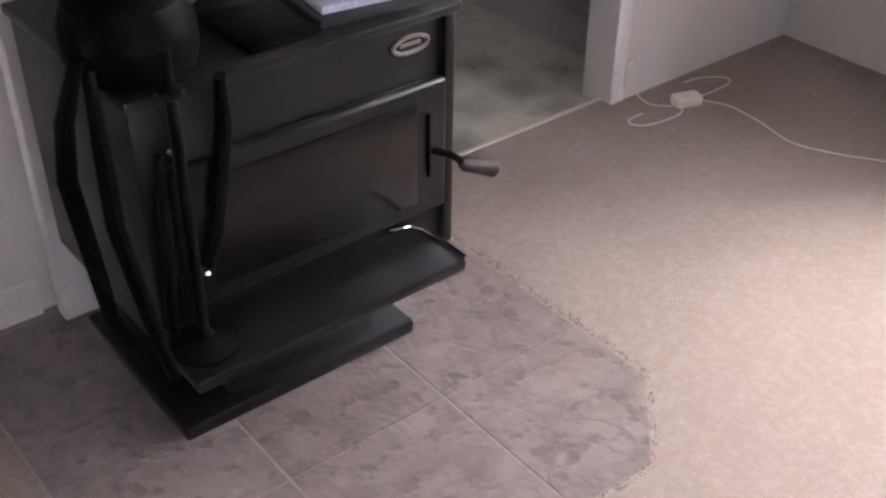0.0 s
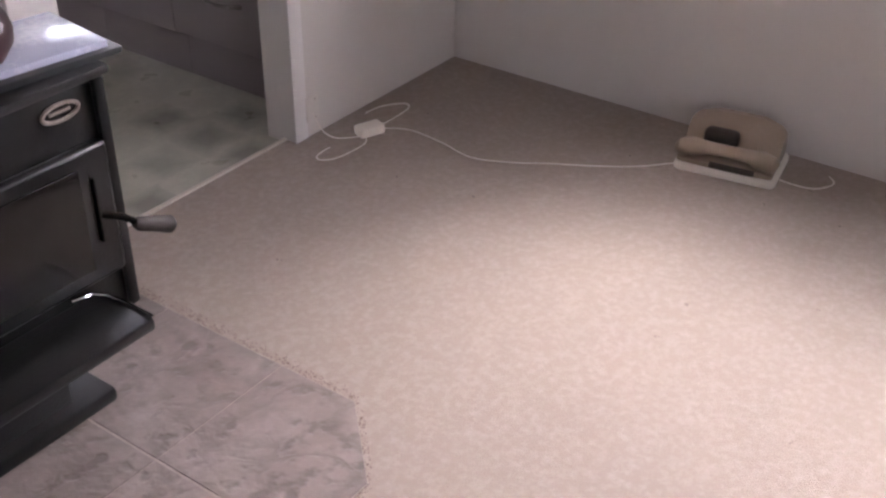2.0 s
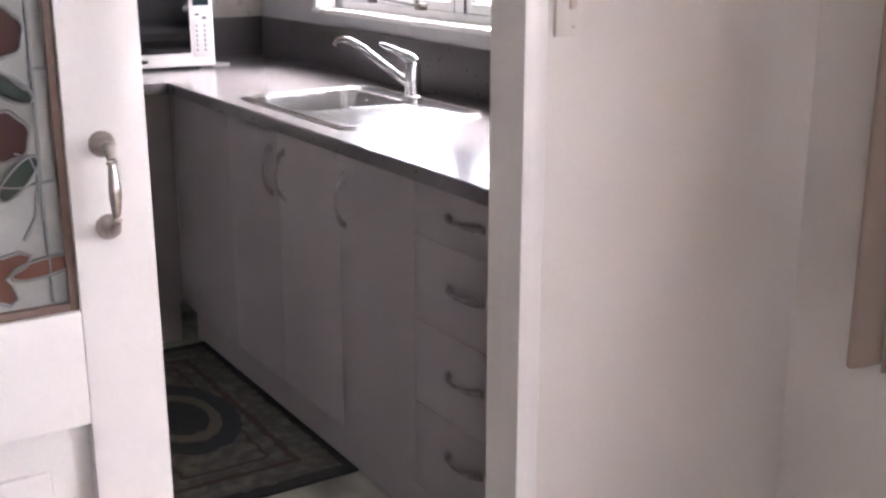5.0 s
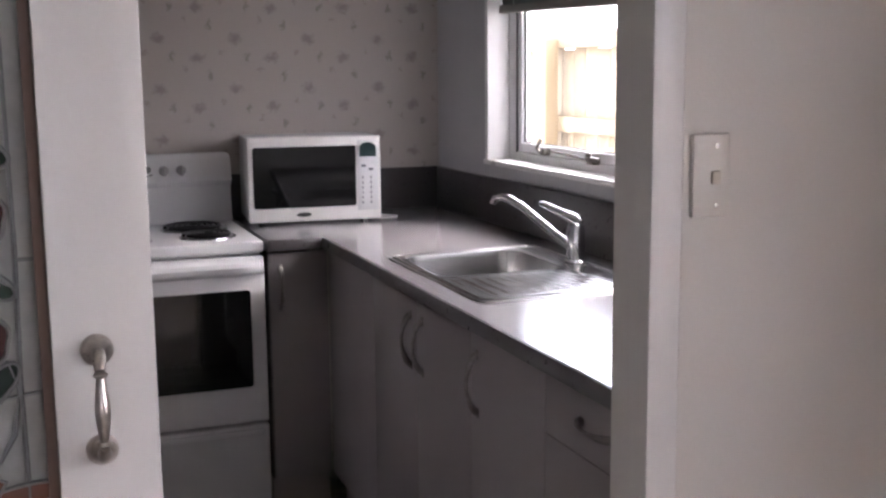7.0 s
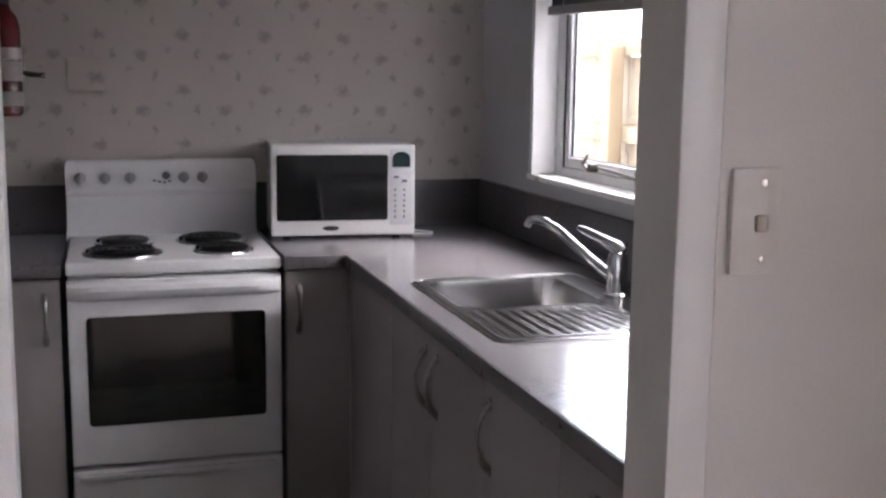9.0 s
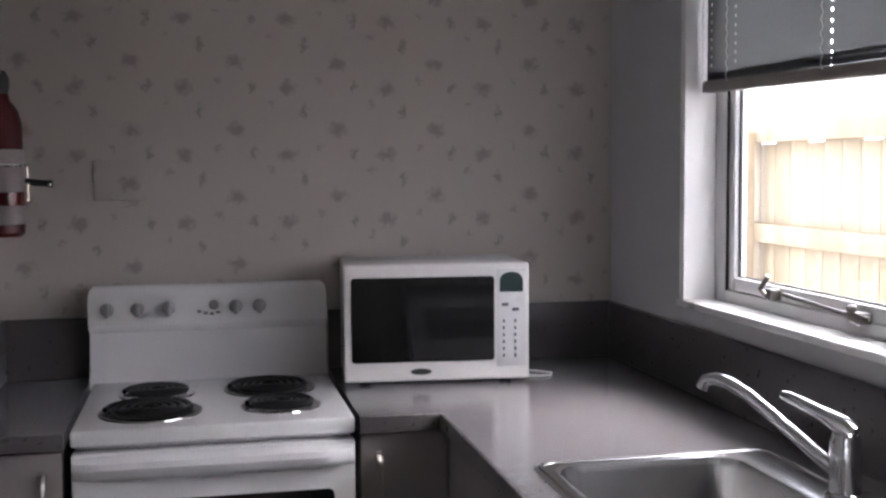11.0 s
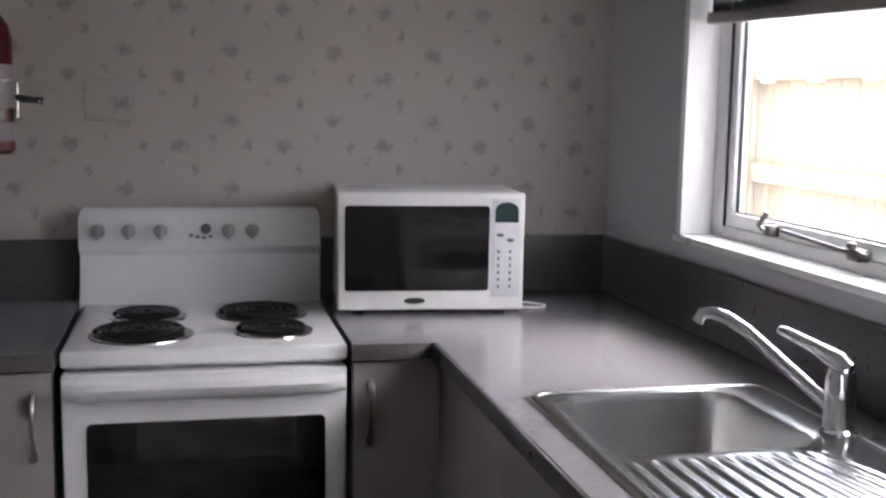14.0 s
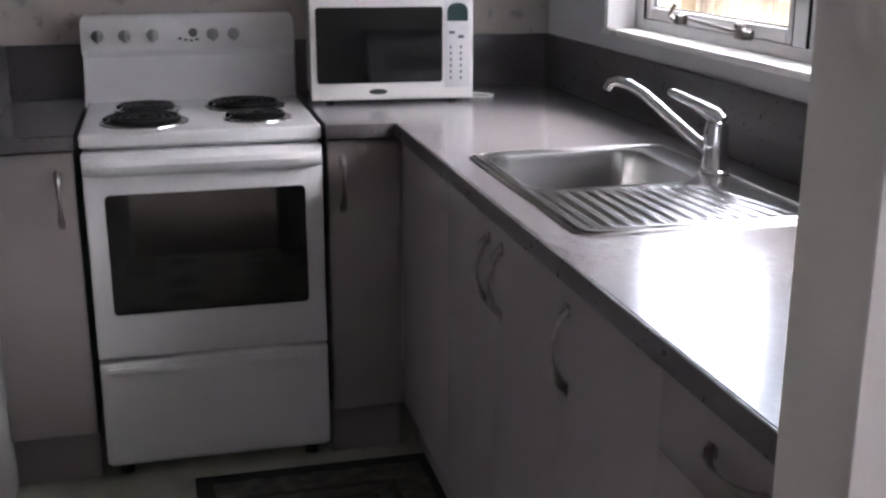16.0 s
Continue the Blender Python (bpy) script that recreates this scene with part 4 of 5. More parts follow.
structure("door_trim", block(STUB_X - 0.004, STUB_F - 0.004, 0.008, STUB_X + 0.042, STUB_F, 2.1, bevel=0.003), TRIM, "white painted corner strip on the stub wall", "trim")
structure("threshold_strip", block(LEFT, -2.627, 0.0, STUB_X, -2.614, 0.0125, bevel=0.003), surface("pale_metal_strip", (0.68, 0.63, 0.56), 0.4, metal=0.25), "thin metal strip between carpet and vinyl", "trim")
structure("baseboard", block(WX0, -2.603, 0.008, -2.145, -2.59, 0.085, bevel=0.003), TRIM, "white painted skirting board", "baseboard")

# ---- living room: curtain ----


def curtain(label, y0, y1, z0, z1, seed):
    """Gathered cloth: uneven soft folds, bunched on the wall side and flatter before the glass, a turned-up hem."""
    rnd = random.Random(seed)
    c = thing("curtain", label, "curtain", (-0.095, (y0 + y1) / 2, z0))
    cuts = [0.0]
    for w in (0.12, 0.04, 0.085, 0.045, 0.075, 0.125, 0.08, 0.13, 0.13, 0.12, 0.075):
        cuts.append(cuts[-1] + w * rnd.uniform(0.9, 1.1))
    cuts = [k / cuts[-1] for k in cuts]
    deep = [0.05, 0.022, 0.042, 0.026, 0.036, 0.048, 0.026, 0.02, 0.012, 0.014, 0.02]

    def fold(u):
        for k in range(len(deep)):
            if u <= cuts[k + 1] or k == len(deep) - 1:
                t = (u - cuts[k]) / (cuts[k + 1] - cuts[k])
                return k, t
        return 0, 0.0

    def sheet(v0, v1, rows, off):
        bm = bmesh.new()
        n, grid = 220, []
        for j in range(rows + 1):
            v = v0 + (v1 - v0) * j / rows
            row = []
            for i in range(n + 1):
                u = i / n
                k, t = fold(u)
                lean = 0.10 * math.sin(2 * math.pi * t) * (1 if k % 2 else -1)
                x = -deep[k] * (0.75 + 0.35 * (1 - v)) * math.sin(math.pi * min(1, max(0, t))) ** (0.65 if k < 6 else 1.6) + 0.02
                x -= 0.03 * (1 - v) ** 3 * u ** 3 + 0.006 * math.sin(9 * u + 3 * v)
                y = (y1 - y0) * (0.5 - u) + 0.16 * lean * (cuts[k + 1] - cuts[k])
                y -= 0.055 * (1 - v) ** 9 * u ** 6
                z = (z1 - z0) * v + 0.03 * (1 - v) ** 6 * u ** 4 + (1 - v) ** 6 * (0.014 * math.sin(5.5 * u + 1.0) - 0.012 * math.sin(math.pi * t))
                row.append(bm.verts.new((x + off, y, z)))
            grid.append(row)
        for j in range(rows):
            for i in range(n):
                bm.faces.new((grid[j][i], grid[j][i + 1], grid[j + 1][i + 1], grid[j + 1][i]))
        return bm

    cloth_part = part("cloth", sheet(0.0, 1.0, 22, 0.0), CURTAIN, c)
    part("hem", sheet(0.001, 0.06, 3, 0.003), CURTAIN, cloth_part, "double-turned hem")


curtain("peach unlined curtain hanging in soft folds beside the window", -3.505, -2.868, 0.598, 2.12, 3)
rod = thing("curtain_track", "white curtain track above the window", "curtain track", (-0.095, -4.1, 2.12))
part("rail", block(-0.012, -1.35, 0, 0.012, 1.25, 0.022, bevel=0.004), TRIM, rod)
for q in (-1.2, 0.0, 1.2):
    part("bracket", block(-0.01, q - 0.012, 0.004, 0.095, q + 0.012, 0.02, bevel=0.002), TRIM, rod)

# ---- living room: wood burner ----


def wood_burner():
    w = thing("wood_burner", "black steel wood-burning stove standing on a tiled hearth", "wood burner", (-1.85, -2.885, 0.013))
    hw, fy, by = 0.268, -0.212, 0.185
    part("firebox", block(-hw, fy, 0.2, hw, by, 0.618, bevel=0.006), STOVE_BLACK, w)
    part("top_plate", block(-hw - 0.008, fy - 0.014, 0.618, hw + 0.012, by + 0.006, 0.634, bevel=0.004), STOVE_BLACK, w, "black top plate")
    part("pedestal", block(-0.15, -0.16, 0.02, 0.14, 0.15, 0.2, bevel=0.004), STOVE_BLACK, w)
    part("plinth", block(-0.25, -0.19, 0.0, 0.212, 0.19, 0.03, bevel=0.008), STOVE_BLACK, w)
    part("ash_shelf", block(-0.285, fy - 0.136, 0.236, 0.197, fy, 0.258, bevel=0.006), STOVE_BLACK, w)
    part("shelf_trim", tube(bmesh.new(), [(0.14, fy - 0.004, 0.268), (0.175, fy - 0.012, 0.266), (0.191, fy - 0.03, 0.263), (0.197, fy - 0.07, 0.261), (0.198, fy - 0.132, 0.259)], 0.004, 8), CHROME, w, "bright edge trim")
    d = part("fire_door", block(-hw + 0.035, fy - 0.022, 0.285, hw - 0.022, fy, 0.522, bevel=0.009, segments=3), STOVE_BLACK, w)
    part("door_glass", block(-hw + 0.085, fy - 0.0255, 0.315, hw - 0.085, fy - 0.021, 0.495, bevel=0.001), STOVE_GLASS, d, "sooty brown-tinted glass")
    part("latch_bar", block(hw - 0.064, fy - 0.027, 0.355, hw - 0.058, fy - 0.02, 0.47, bevel=0.003), IRON, d)
    part("side_rail", block(hw - 0.02, fy - 0.012, 0.2, hw, fy + 0.001, 0.618, bevel=0.004), STOVE_BLACK, w)
    lev = part("door_lever", tube(bmesh.new(), [(hw - 0.053, fy - 0.02, 0.40), (hw - 0.030, fy - 0.04, 0.393), (hw - 0.018, fy - 0.046, 0.383), (hw - 0.008, fy - 0.048, 0.374)], 0.006, 10), IRON, d)
    part("grip", tube(bmesh.new(), [(hw - 0.014, fy - 0.048, 0.377), (hw - 0.006, fy - 0.049, 0.371), (hw + 0.022, fy - 0.05, 0.358), (hw + 0.052, fy - 0.051, 0.343), (hw + 0.060, fy - 0.051, 0.339)], [0.008, 0.0125, 0.0135, 0.0155, 0.009], 12),
         surface("dark_wood_grip", (0.02, 0.012, 0.009), 0.6, scale=30, stretch=(4, 1, 1)), lev, "dark turned wooden grip")
    bm = bmesh.new()
    tube(bm, [(0.187 + 0.033 * math.cos(t), fy - 0.004, 0.585 + 0.013 * math.sin(t)) for t in np.linspace(0, 2 * math.pi, 25)[:-1]], 0.0035, 6, True)
    box(bm, 0.168, fy - 0.004, 0.583, 0.206, fy - 0.001, 0.588)
    part("badge", bm, HANDLE, w, "oval satin badge")
    part("trivet", block(-0.075, fy + 0.012, 0.634, 0.045, fy + 0.16, 0.645, bevel=0.003), IRON, w, "ribbed iron trivet")
    part("flue", lathe(bmesh.new(), [(0.078, 0.634), (0.078, 0.66), (0.0755, 0.662), (0.0755, 2.405)], (0, 0.1, 0), sides=32), STOVE_BLACK, w, "black flue pipe")


wood_burner()


def companion_set():
    """Fire tools on a stand upon the ash shelf."""
    c = thing("fireside_tool_set", "black iron fireside tools hanging on a stand on the stove shelf", "fire tools", (-2.085, -3.165, 0.271))
    part("base", lathe(bmesh.new(), [(0.05, 0), (0.05, 0.006), (0.036, 0.012), (0.015, 0.02), (0.009, 0.03)], sides=24), IRON, c)
    part("stem", tube(bmesh.new(), [(0, 0, 0.015), (0, 0, 0.46)], 0.008), IRON, c)
    part("hook_ring", lathe(bmesh.new(), [(0.009, 0.395), (0.018, 0.40), (0.018, 0.408), (0.009, 0.416)], sides=20), IRON, c)
    shapes = (("tongs", ((-0.09, 0.05, 0.455), (-0.108, 0.085, 0.36), (-0.112, 0.108, 0.265), (-0.105, 0.09, 0.14), (-0.10, 0.08, 0.05), (-0.085, 0.06, 0.003)), 0.013),
              ("poker", ((-0.09, 0.02, 0.45), (-0.098, 0.0, 0.35), (-0.10, -0.005, 0.25), (-0.095, -0.03, 0.17), (-0.085, -0.04, 0.08), (-0.07, -0.04, 0.004)), 0.012),
              ("brush", ((-0.012, 0.037, 0.30), (-0.016, 0.037, 0.22), (-0.022, 0.036, 0.12), (-0.03, 0.034, 0.05), (-0.03, 0.034, 0.003)), 0.008),
              ("shovel", ((0.075, 0.01, 0.40), (0.082, 0.03, 0.32), (0.07, 0.034, 0.24), (0.055, 0.034, 0.16), (0.036, 0.034, 0.105)), 0.012))
    for name, pts, r in shapes:
        part(name, tube(bmesh.new(), pts, [r * k for k in (0.7, 1.0, 1.1, 1.0, 0.85, 0.7)[:len(pts)]], 10), IRON, c)
    for p in ((0.003, 0.03, 0.30), (0.03, 0.03, 0.092)):
        part("knob", lathe(bmesh.new(), [(0.0, 0), (0.005, 0.001), (0.0065, 0.005), (0.004, 0.01), (0.0, 0.011)], p, sides=12), CHROME, c, "small bright knob")


companion_set()


def kettle():
    k = thing("kettle", "black cast-iron kettle with a bright handle on the stove", "kettle", (-2.065, -3.015, 0.6475))
    part("body", lathe(bmesh.new(), [(0.06, 0), (0.085, 0.006), (0.092, 0.03), (0.09, 0.07), (0.078, 0.10), (0.05, 0.118), (0.045, 0.122)], sides=32), IRON, k)
    part("lid", lathe(bmesh.new(), [(0.047, 0.12), (0.04, 0.13), (0.012, 0.136), (0.008, 0.142), (0.012, 0.15), (0.0, 0.155)], sides=24), IRON, k)
    part("handle", tube(bmesh.new(), [(0.082, 0, 0.06), (0.105, 0.005, 0.07), (0.118, 0.008, 0.10), (0.112, 0.01, 0.14), (0.07, 0.01, 0.19), (0.0, 0.0, 0.21), (-0.06, 0.0, 0.18)], 0.007, 10), CHROME, k, "bright wire handle")


kettle()
solo("magazine", block(-0.12, -0.085, 0, 0.12, 0.085, 0.012, bevel=0.002), surface("magazine_cover", (0.62, 0.62, 0.66), 0.2, second=(0.30, 0.32, 0.42), scale=6, amount=0.8), "glossy pale magazine lying on the wood burner", "magazine", (-1.655, -2.985, 0.6595), -8)
solo("black_folder", block(-0.135, -0.10, 0, 0.135, 0.10, 0.012, bevel=0.003), BLACK, "flat black folder under a magazine on the stove", "folder", (-1.655, -2.985, 0.6473), -6)
solo("bowl", lathe(bmesh.new(), [(0.03, 0), (0.045, 0.004), (0.062, 0.03), (0.064, 0.05), (0.058, 0.07), (0.05, 0.082), (0.046, 0.08), (0.056, 0.05), (0.04, 0.012), (0, 0.01)]), surface("plum_glaze", (0.035, 0.012, 0.013), 0.35), "dark plum round pot standing on a magazine", "pot", (-1.725, -3.005, 0.6718))

# ---- living room: outlet, switch, plug box, cable ----


def wall_plate(name, label, category, at, w, h, switches):
    p = thing(name, label, category, at)
    part("plate", block(-w / 2, -0.008, -h / 2, w / 2, 0, h / 2, bevel=0.003), PLATE, p)
    for x, z in switches:
        part("rocker", block(x - 0.007, -0.013, z - 0.009, x + 0.007, -0.007, z + 0.009, bevel=0.003), surface("rocker_cream", (0.48, 0.42, 0.36), 0.35), p, "small cream rocker")
    for z in (-h * 0.36, h * 0.36):
        part("screw", lathe(bmesh.new(), [(0.0035, 0), (0.003, 0.0015), (0, 0.0018)], (0.008, -0.008, z), "y", 10), BRONZE, p)
    return p


wall_plate("light_switch", "cream light switch plate on the stub wall", "light switch", (-0.618, STUB_F, 1.258), 0.056, 0.108, [(0.005, -0.002)])
wall_plate("wall_socket", "cream jack point low on the stub wall", "wall socket", (-0.64, STUB_F, 0.085), 0.045, 0.07, [])


def cable(name, label, pts, r=0.0017, material=None):
    bm = bmesh.new()
    v = [Vector(p) for p in pts]
    fine = []
    for i in range(len(v) - 1):
        p0, p1, p2, p3 = v[max(i - 1, 0)], v[i], v[i + 1], v[min(i + 2, len(v) - 1)]
        for k in range(6):
            t = k / 6
            fine.append(0.5 * ((2 * p1) + (p2 - p0) * t + (2 * p0 - 5 * p1 + 4 * p2 - p3) * t * t + (3 * p1 - p0 - 3 * p2 + p3) * t ** 3))
    fine.append(v[-1])
    tube(bm, fine, r, 7)
    return solo(name, bm, material or CREAM, label, "cable")


Z = 0.0101
j = thing("junction_box", "small cream cable junction box lying on the carpet", "junction box", (-0.545, -2.772, 0.008), -20)
part("box", block(-0.036, -0.022, 0.0, 0.036, 0.022, 0.026, bevel=0.006), CREAM, j)
cable("cable", "thin cream cable from the wall to the box", [(-0.64, -2.664, 0.075), (-0.637, -2.69, 0.03), (-0.62, -2.72, Z), (-0.59, -2.755, Z), (-0.575, -2.772, 0.018)])
cable("cable", "loop of thin cream cable on the carpet", [(-0.575, -2.785, 0.016), (-0.60, -2.80, Z), (-0.66, -2.80, Z), (-0.71, -2.79, Z), (-0.735, -2.765, Z), (-0.72, -2.745, Z), (-0.67, -2.742, Z)])
cable("cable", "short stray cream cable on the carpet", [(-0.51, -2.775, 0.016), (-0.44, -2.77, Z), (-0.37, -2.765, Z), (-0.35, -2.74, Z), (-0.40, -2.70, Z), (-0.46, -2.69, Z)])
cable("cable", "long thin cream cable across the carpet", [(-0.51, -2.795, 0.016), (-0.47, -2.85, Z), (-0.48, -2.96, Z), (-0.50, -3.06, Z), (-0.46, -3.16, Z), (-0.41, -3.235, Z), (-0.355, -3.33, Z), (-0.29, -3.42, Z), (-0.20, -3.50, Z)])
cable("cable", "short end of cream cable beside the telephone", [(-0.14, -3.70, Z), (-0.15, -3.75, Z), (-0.14, -3.81, Z), (-0.09, -3.84, Z), (-0.06, -3.82, Z)])


def telephone():
    """An old beige desk telephone: wedge body, handset lying along its low front, pale base rim."""
    t = thing("telephone", "old beige corded telephone sitting on the carpet by the wall", "telephone", (-0.133, -3.592, 0.008), 9)
    beige = surface("aged_beige_plastic", (0.36, 0.285, 0.215), 0.5, second=(0.27, 0.205, 0.15), scale=9, bump=0.05)
    dark = surface("brown_shade", (0.05, 0.035, 0.028), 0.6)
    part("base_rim", prism(bmesh.new(), round_rect(-0.092, -0.128, 0.095, 0.122, 0.02, 5), 0.0, 0.016, 0.004), CREAM, t, "pale base rim")
    bm = bmesh.new()
    prof = [(-0.082, 0.014), (-0.084, 0.03), (-0.03, 0.04), (-0.012, 0.05), (0.012, 0.096), (0.04, 0.116), (0.07, 0.11), (0.086, 0.08), (0.09, 0.014)]
    rows = []
    for u in (-1.0, -0.97, -0.88, -0.5, 0.0, 0.5, 0.88, 0.97, 1.0):
        k = 1.0 - 0.30 * max(0.0, (abs(u) - 0.5) / 0.5) ** 2.5
        rows.append([bm.verts.new((x * (0.7 + 0.3 * k) + 0.001, u * 0.117, 0.014 + (z - 0.014) * k)) for x, z in prof])
    n = len(prof)
    for p, q in zip(rows, rows[1:]):
        for k in range(n):
            bm.faces.new((p[k], p[(k + 1) % n], q[(k + 1) % n], q[k]))
    bm.faces.new(rows[0]), bm.faces.new(rows[-1][::-1])
    body = part("body", bm, beige, t)
    # shade built as solid dark pieces: gap behind the handset, shadow strip below it
    part("cradle_gap_shade", block(-0.03, -0.015, 0.044, 0.011, 0.07, 0.089, bevel=0.014, segments=3), dark, body, "dark block for the shaded gap behind the handset")
    part("handset_shadow", block(-0.0865, -0.075, 0.019, -0.08, 0.035, 0.034, bevel=0.002), dark, body, "dark strip for the shadow under the handset")
    pts = [(-0.058, -0.122, 0.042), (-0.058, -0.112, 0.048), (-0.057, -0.085, 0.052), (-0.054, -0.05, 0.055), (-0.053, 0.0, 0.056), (-0.054, 0.05, 0.055), (-0.057, 0.085, 0.052), (-0.058, 0.112, 0.048), (-0.058, 0.122, 0.042)]
    hs = tube(bmesh.new(), pts, [0.013, 0.021, 0.024, 0.0165, 0.015, 0.0165, 0.024, 0.021, 0.013], 14)
    bmesh.ops.scale(hs, vec=(1.15, 1, 1), space=Matrix.Translation((0.05, 0, 0)), verts=hs.verts)
    part("handset", hs, beige, t, "beige handset resting in its cradle")


telephone()

# ---- fire extinguisher ----


def extinguisher():
    e = thing("fire_extinguisher", "small red fire extinguisher in a wire wall bracket", "fire extinguisher", (-1.49, -0.40, 1.275))
    part("cylinder", lathe(bmesh.new(), [(0.0, 0), (0.036, 0.002), (0.042, 0.01), (0.042, 0.235), (0.036, 0.262), (0.02, 0.285), (0.016, 0.30)]), RED, e)
    part("paper_label", lathe(bmesh.new(), [(0.0424, 0.095), (0.0432, 0.096), (0.0432, 0.182), (0.0424, 0.183)]), LABEL, e, "pale printed label")
    part("paper_label", lathe(bmesh.new(), [(0.0424, 0.028), (0.0432, 0.029), (0.0432, 0.066), (0.0424, 0.067)]), LABEL, e)
    part("valve", lathe(bmesh.new(), [(0.016, 0.295), (0.02, 0.31), (0.02, 0.33), (0.012, 0.345), (0.0, 0.346)]), BLACK, e)
    part("lever", tube(bmesh.new(), [(0.0, 0, 0.335), (0.0, -0.03, 0.345), (0.0, -0.055, 0.33)], 0.007), BLACK, e)
    bm = bmesh.new()
    tube(bm, [(0.049 * math.cos(t), 0.049 * math.sin(t), 0.15) for t in np.linspace(0, 2 * math.pi, 25)[:-1]], 0.003, 6, True)
    for a in (20, 100):
        t = radians(a)
        tube(bm, [(0.049 * math.cos(t), 0.049 * math.sin(t), z) for z in (0.15, 0.11, 0.075)], 0.003, 6)
    tube(bm, [(-0.049, 0.0, 0.15), (-0.06, 0.005, 0.15), (-0.084, 0.01, 0.15)], 0.003, 6)
    part("nozzle", tube(bmesh.new(), [(0.046, 0.0, 0.118), (0.06, -0.004, 0.114), (0.085, -0.006, 0.112), (0.1, -0.006, 0.111)], [0.006, 0.0075, 0.0065, 0.008], 10), BLACK, e, "dark discharge nozzle")
    part("nozzle_tip", lathe(bmesh.new(), [(0.0, 0), (0.005, 0.001), (0.006, 0.005), (0.0, 0.008)], (0.094, -0.014, 0.106), sides=10), CHROME, e, "bright nozzle tip")
    part("wire_bracket", bm, CHROME, e, "chrome wire bracket")
    part("back_plate", block(-0.085, -0.045, -0.01, -0.06, 0.05, 0.2, bevel=0.003), PLASTIC, e, "white mounting plate")


extinguisher()
solo("wall_plate", block(-0.058, -0.006, -0.05, 0.058, 0, 0.05, bevel=0.003), PAPER, "blank papered-over cover plate on the wall", "wall plate", (-1.287, 0.0, 1.388))

# ---- kitchen mat ----
mat = thing("kitchen_mat", "dark oriental-patterned mat on the vinyl before the sink cabinets", "mat", (-0.83, -1.182, 0.0), 0)
part("weave", block(-0.31, -0.563, 0.0, 0.31, 0.563, 0.007, bevel=0.002), mat_weave(0.31, 0.563), mat)

# ---- outside ----
structure("ground", block(0.13, -60, -0.5, 80, 60, -0.4), GROUND, "bare ground outside the house", "ground")
fence = thing("paling_fence", "weathered timber paling fence outside the kitchen window", "fence", (1.75, 0, -0.4))
pale = mesh_of("paling", block(-0.009, -0.074, 0, 0.009, 0.074, 1.95, bevel=0.002), FENCE)
for k in range(54):
    o = new("paling", pale)
    o.parent = fence
    o.matrix_basis = pose(0.03, -2.9 + 0.152 * k, 0.03 * math.sin(k * 2.1))
for z in (0.3, 1.42, 1.93):
    part("rail", block(-0.05, -3.0, z, 0.02, 5.3, z + 0.095, bevel=0.004), FENCE, fence)
for y in (-2.9, -0.2, 2.47, 5.0):
    part("post", block(-0.14, y - 0.05, 0, -0.05, y + 0.05, 1.98, bevel=0.005), FENCE, fence)


def shrub():
    s = thing("garden_shrub", "small yellow-green garden shrub outside the living room window", "shrub", (1.5, -3.2, -0.4))
    rnd = random.Random(11)
    stems, leaves = bmesh.new(), bmesh.new()
    for k in range(5):
        a, r = rnd.uniform(0, 6.28), rnd.uniform(0.02, 0.12)
        top = Vector((r * math.cos(a), r * math.sin(a), rnd.uniform(0.9, 1.35)))
        pts = [Vector((0, 0, 0)), top * 0.4 + Vector((0, 0, 0.15)), top]
        tube(stems, pts, [0.011, 0.007, 0.003], 6)
        for j in range(7):
            t = rnd.uniform(0.35, 1.0)
            p = pts[1].lerp(pts[2], t) + Vector((rnd.gauss(0, 0.05), rnd.gauss(0, 0.05), rnd.gauss(0, 0.05)))
            m = Matrix.Translation(p) @ Euler((rnd.uniform(0, 6), rnd.uniform(0, 6), rnd.uniform(0, 6))).to_matrix().to_4x4()
            v = [leaves.verts.new(m @ Vector(q)) for q in ((0, 0, 0), (0.018, 0.03, 0.006), (0, 0.085, 0), (-0.018, 0.03, 0.006))]
            leaves.faces.new(v)
    part("stems", stems, FENCE, s)
    part("leaves", leaves, surface("shrub_leaf", (0.22, 0.17, 0.03), 0.6, second=(0.12, 0.12, 0.03), scale=14), s)


shrub()

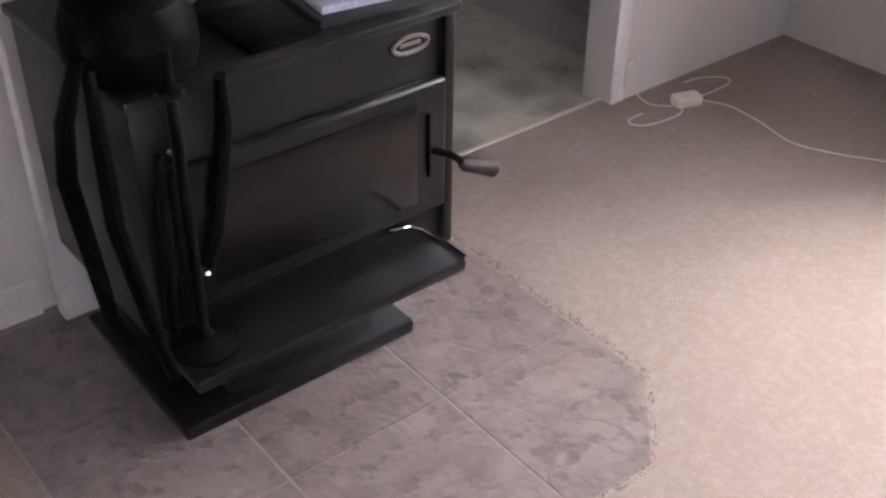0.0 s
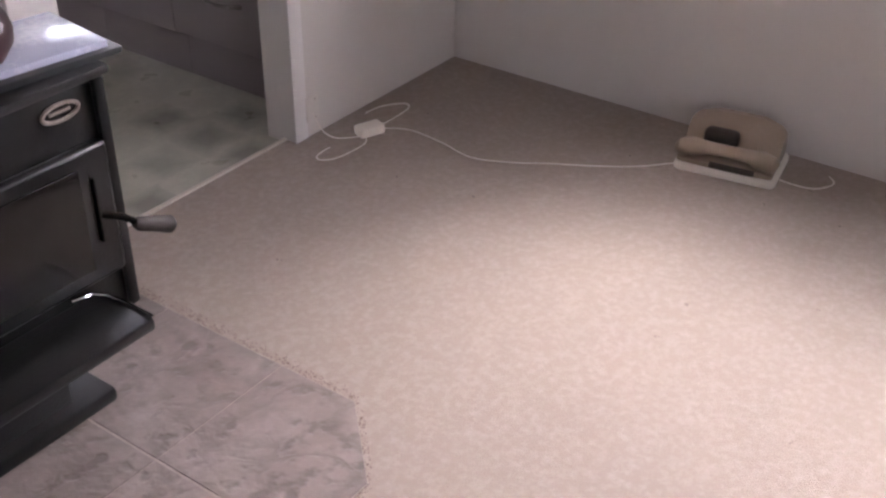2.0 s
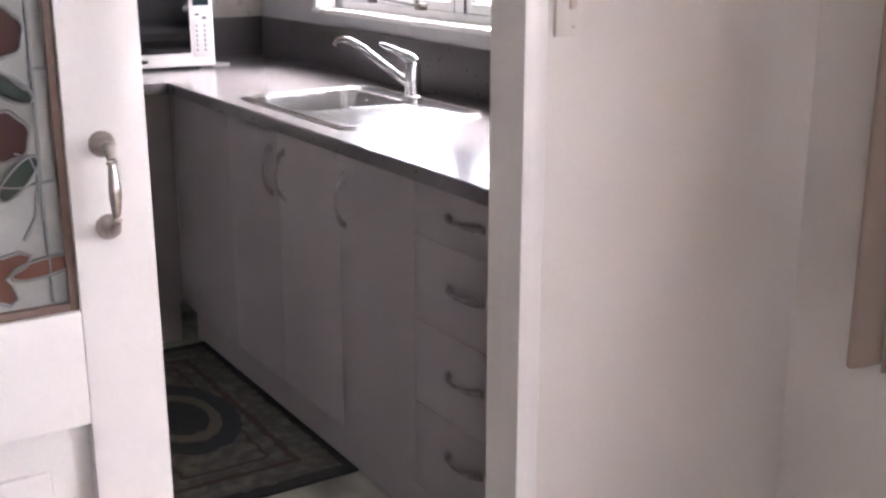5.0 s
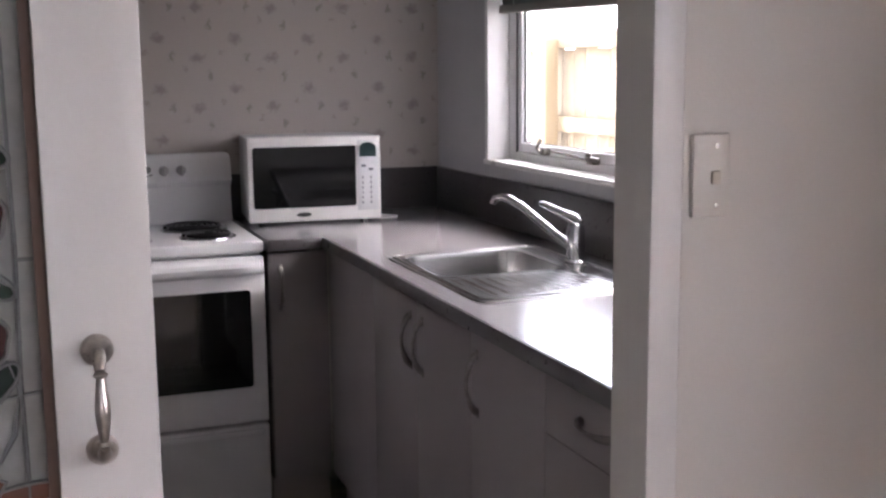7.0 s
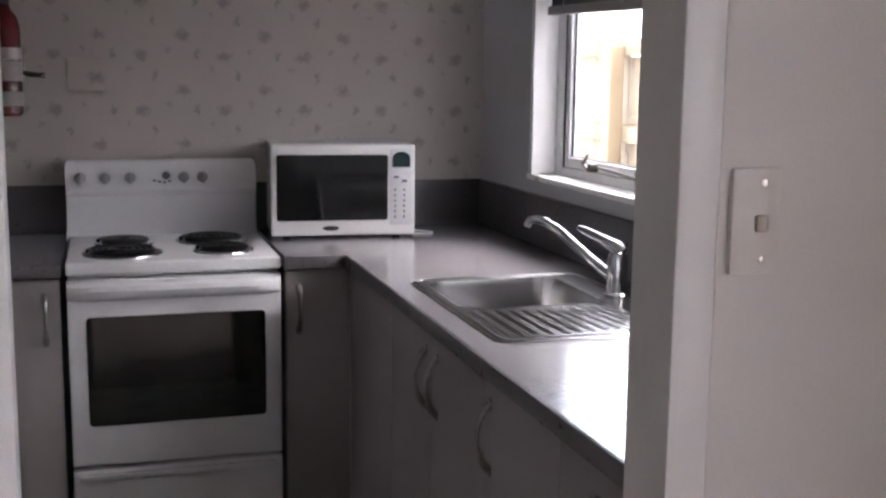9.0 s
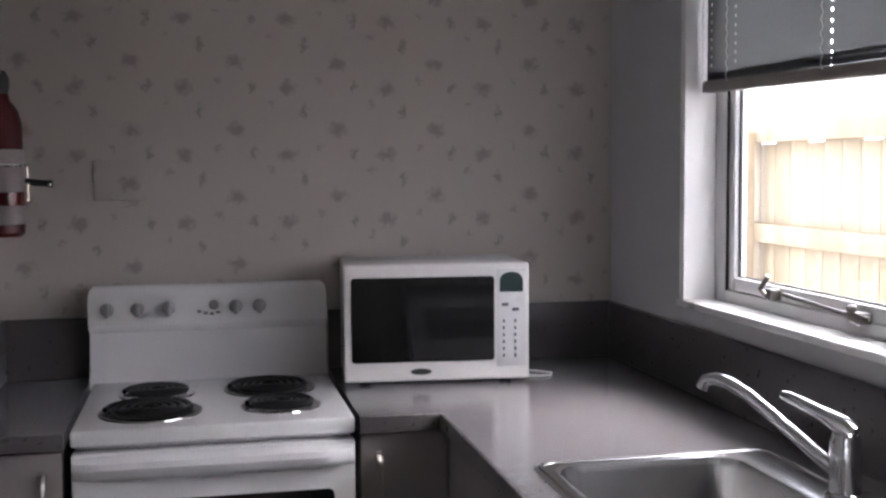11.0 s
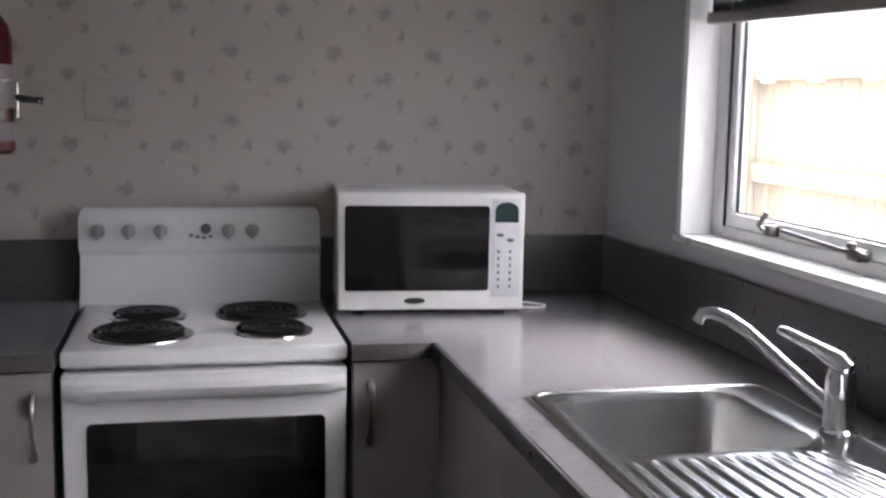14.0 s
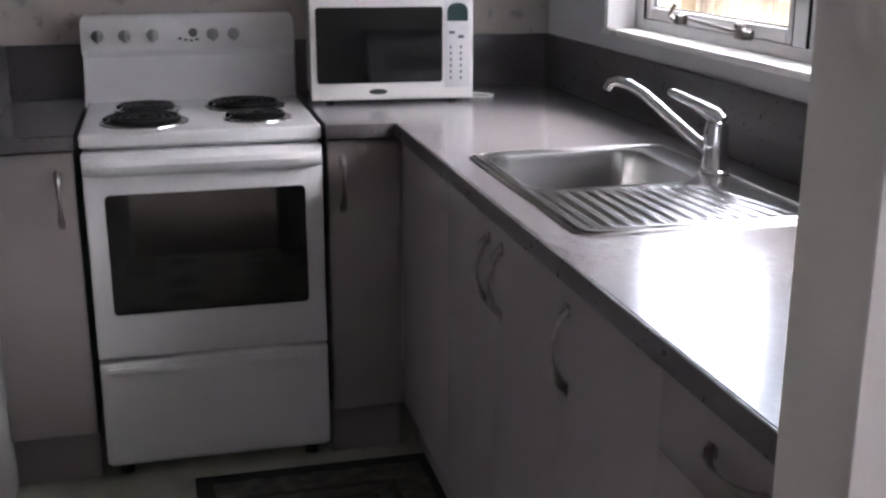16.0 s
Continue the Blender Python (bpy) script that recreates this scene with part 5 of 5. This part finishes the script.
# ---- hearth tiles ----
hx0, hx1, hy0, cut = -2.32, -1.392, -3.564, 0.146
hearth = tagged(new("hearth", mesh_of("hearth", prism(bmesh.new(), [(hx0, -2.592), (hx0, hy0 + cut), (hx0 + cut, hy0), (hx1 - cut, hy0), (hx1, hy0 + cut), (hx1, -2.592)], 0.0, 0.0115), GROUT)),
                "grey-brown stone-look tiled hearth with cut corners set in the carpet", "hearth")
xs, ys, g = [hx0, -2.012, -1.705, hx1], [hy0, -3.243, -2.935, -2.62], 0.0028
for i in range(3):
    for k in range(3):
        a0, a1, b0, b1 = xs[i] + g, xs[i + 1] - g, ys[k] + g * 0.5, ys[k + 1] - g * 0.5
        out = [(a0, b0), (a1, b0), (a1, b1), (a0, b1)]
        if k == 0 and i == 0:
            out = [(hx0 + cut, b0), (a1, b0), (a1, b1), (a0, b1), (a0, hy0 + cut)]
        if k == 0 and i == 2:
            out = [(a0, b0), (hx1 - cut, b0), (a1, hy0 + cut), (a1, b1), (a0, b1)]
        part("tile", prism(bmesh.new(), out, 0.0115, 0.013, 0.0006), TILE, hearth)


# ---- carpet: frayed edge round the hearth, lint ----


def tuft(bm, rnd, x, y, z, h, r):
    a = rnd.uniform(0, 6.28)
    base = [bm.verts.new((x + r * math.cos(a + t), y + r * math.sin(a + t), z)) for t in (0, 2.1, 4.2)]
    tip = bm.verts.new((x + rnd.gauss(0, h * 0.7), y + rnd.gauss(0, h * 0.7), z + h))
    for k in range(3):
        bm.faces.new((base[k], base[(k + 1) % 3], tip))


fr, rnd = bmesh.new(), random.Random(5)
edge = [(hx0, -2.62), (hx0, hy0 + cut), (hx0 + cut, hy0), (hx1 - cut, hy0), (hx1, hy0 + cut), (hx1, -2.66)]
for (ax, ay), (bx, by) in zip(edge, edge[1:]):
    for k in range(int((700 if ax == bx == hx1 else 380) * math.hypot(bx - ax, by - ay))):
        t = rnd.random()
        ox, oy = (ay - by), (bx - ax)
        s = (rnd.uniform(-0.001, 0.012) + (0.016 * rnd.random() ** 2 if ax == bx == hx1 else 0)) / math.hypot(ox, oy)
        tuft(fr, rnd, ax + (bx - ax) * t - ox * s, ay + (by - ay) * t - oy * s, 0.0075, rnd.uniform(0.002, 0.0045), rnd.uniform(0.0012, 0.0028))
tagged(new("carpet_fringe", mesh_of("carpet_fringe", fr, surface("soiled_pile", (0.25, 0.205, 0.172), 0.95, second=(0.18, 0.142, 0.118), scale=30, amount=0.9), False)), "frayed beige carpet tufts along the hearth edge", "carpet", kind="stuff")
li = bmesh.new()
for k in range(12):
    x, y = rnd.uniform(-1.4, -0.15), rnd.uniform(-4.2, -2.75)
    for q in range(2):
        tuft(li, rnd, x + rnd.gauss(0, 0.004), y + rnd.gauss(0, 0.004), 0.008, rnd.uniform(0.0015, 0.003), rnd.uniform(0.0015, 0.003))
tagged(new("carpet_lint", mesh_of("carpet_lint", li, surface("lint_brown", (0.10, 0.08, 0.07), 0.9), False)), "small dark specks of lint on the carpet", "lint", kind="stuff")
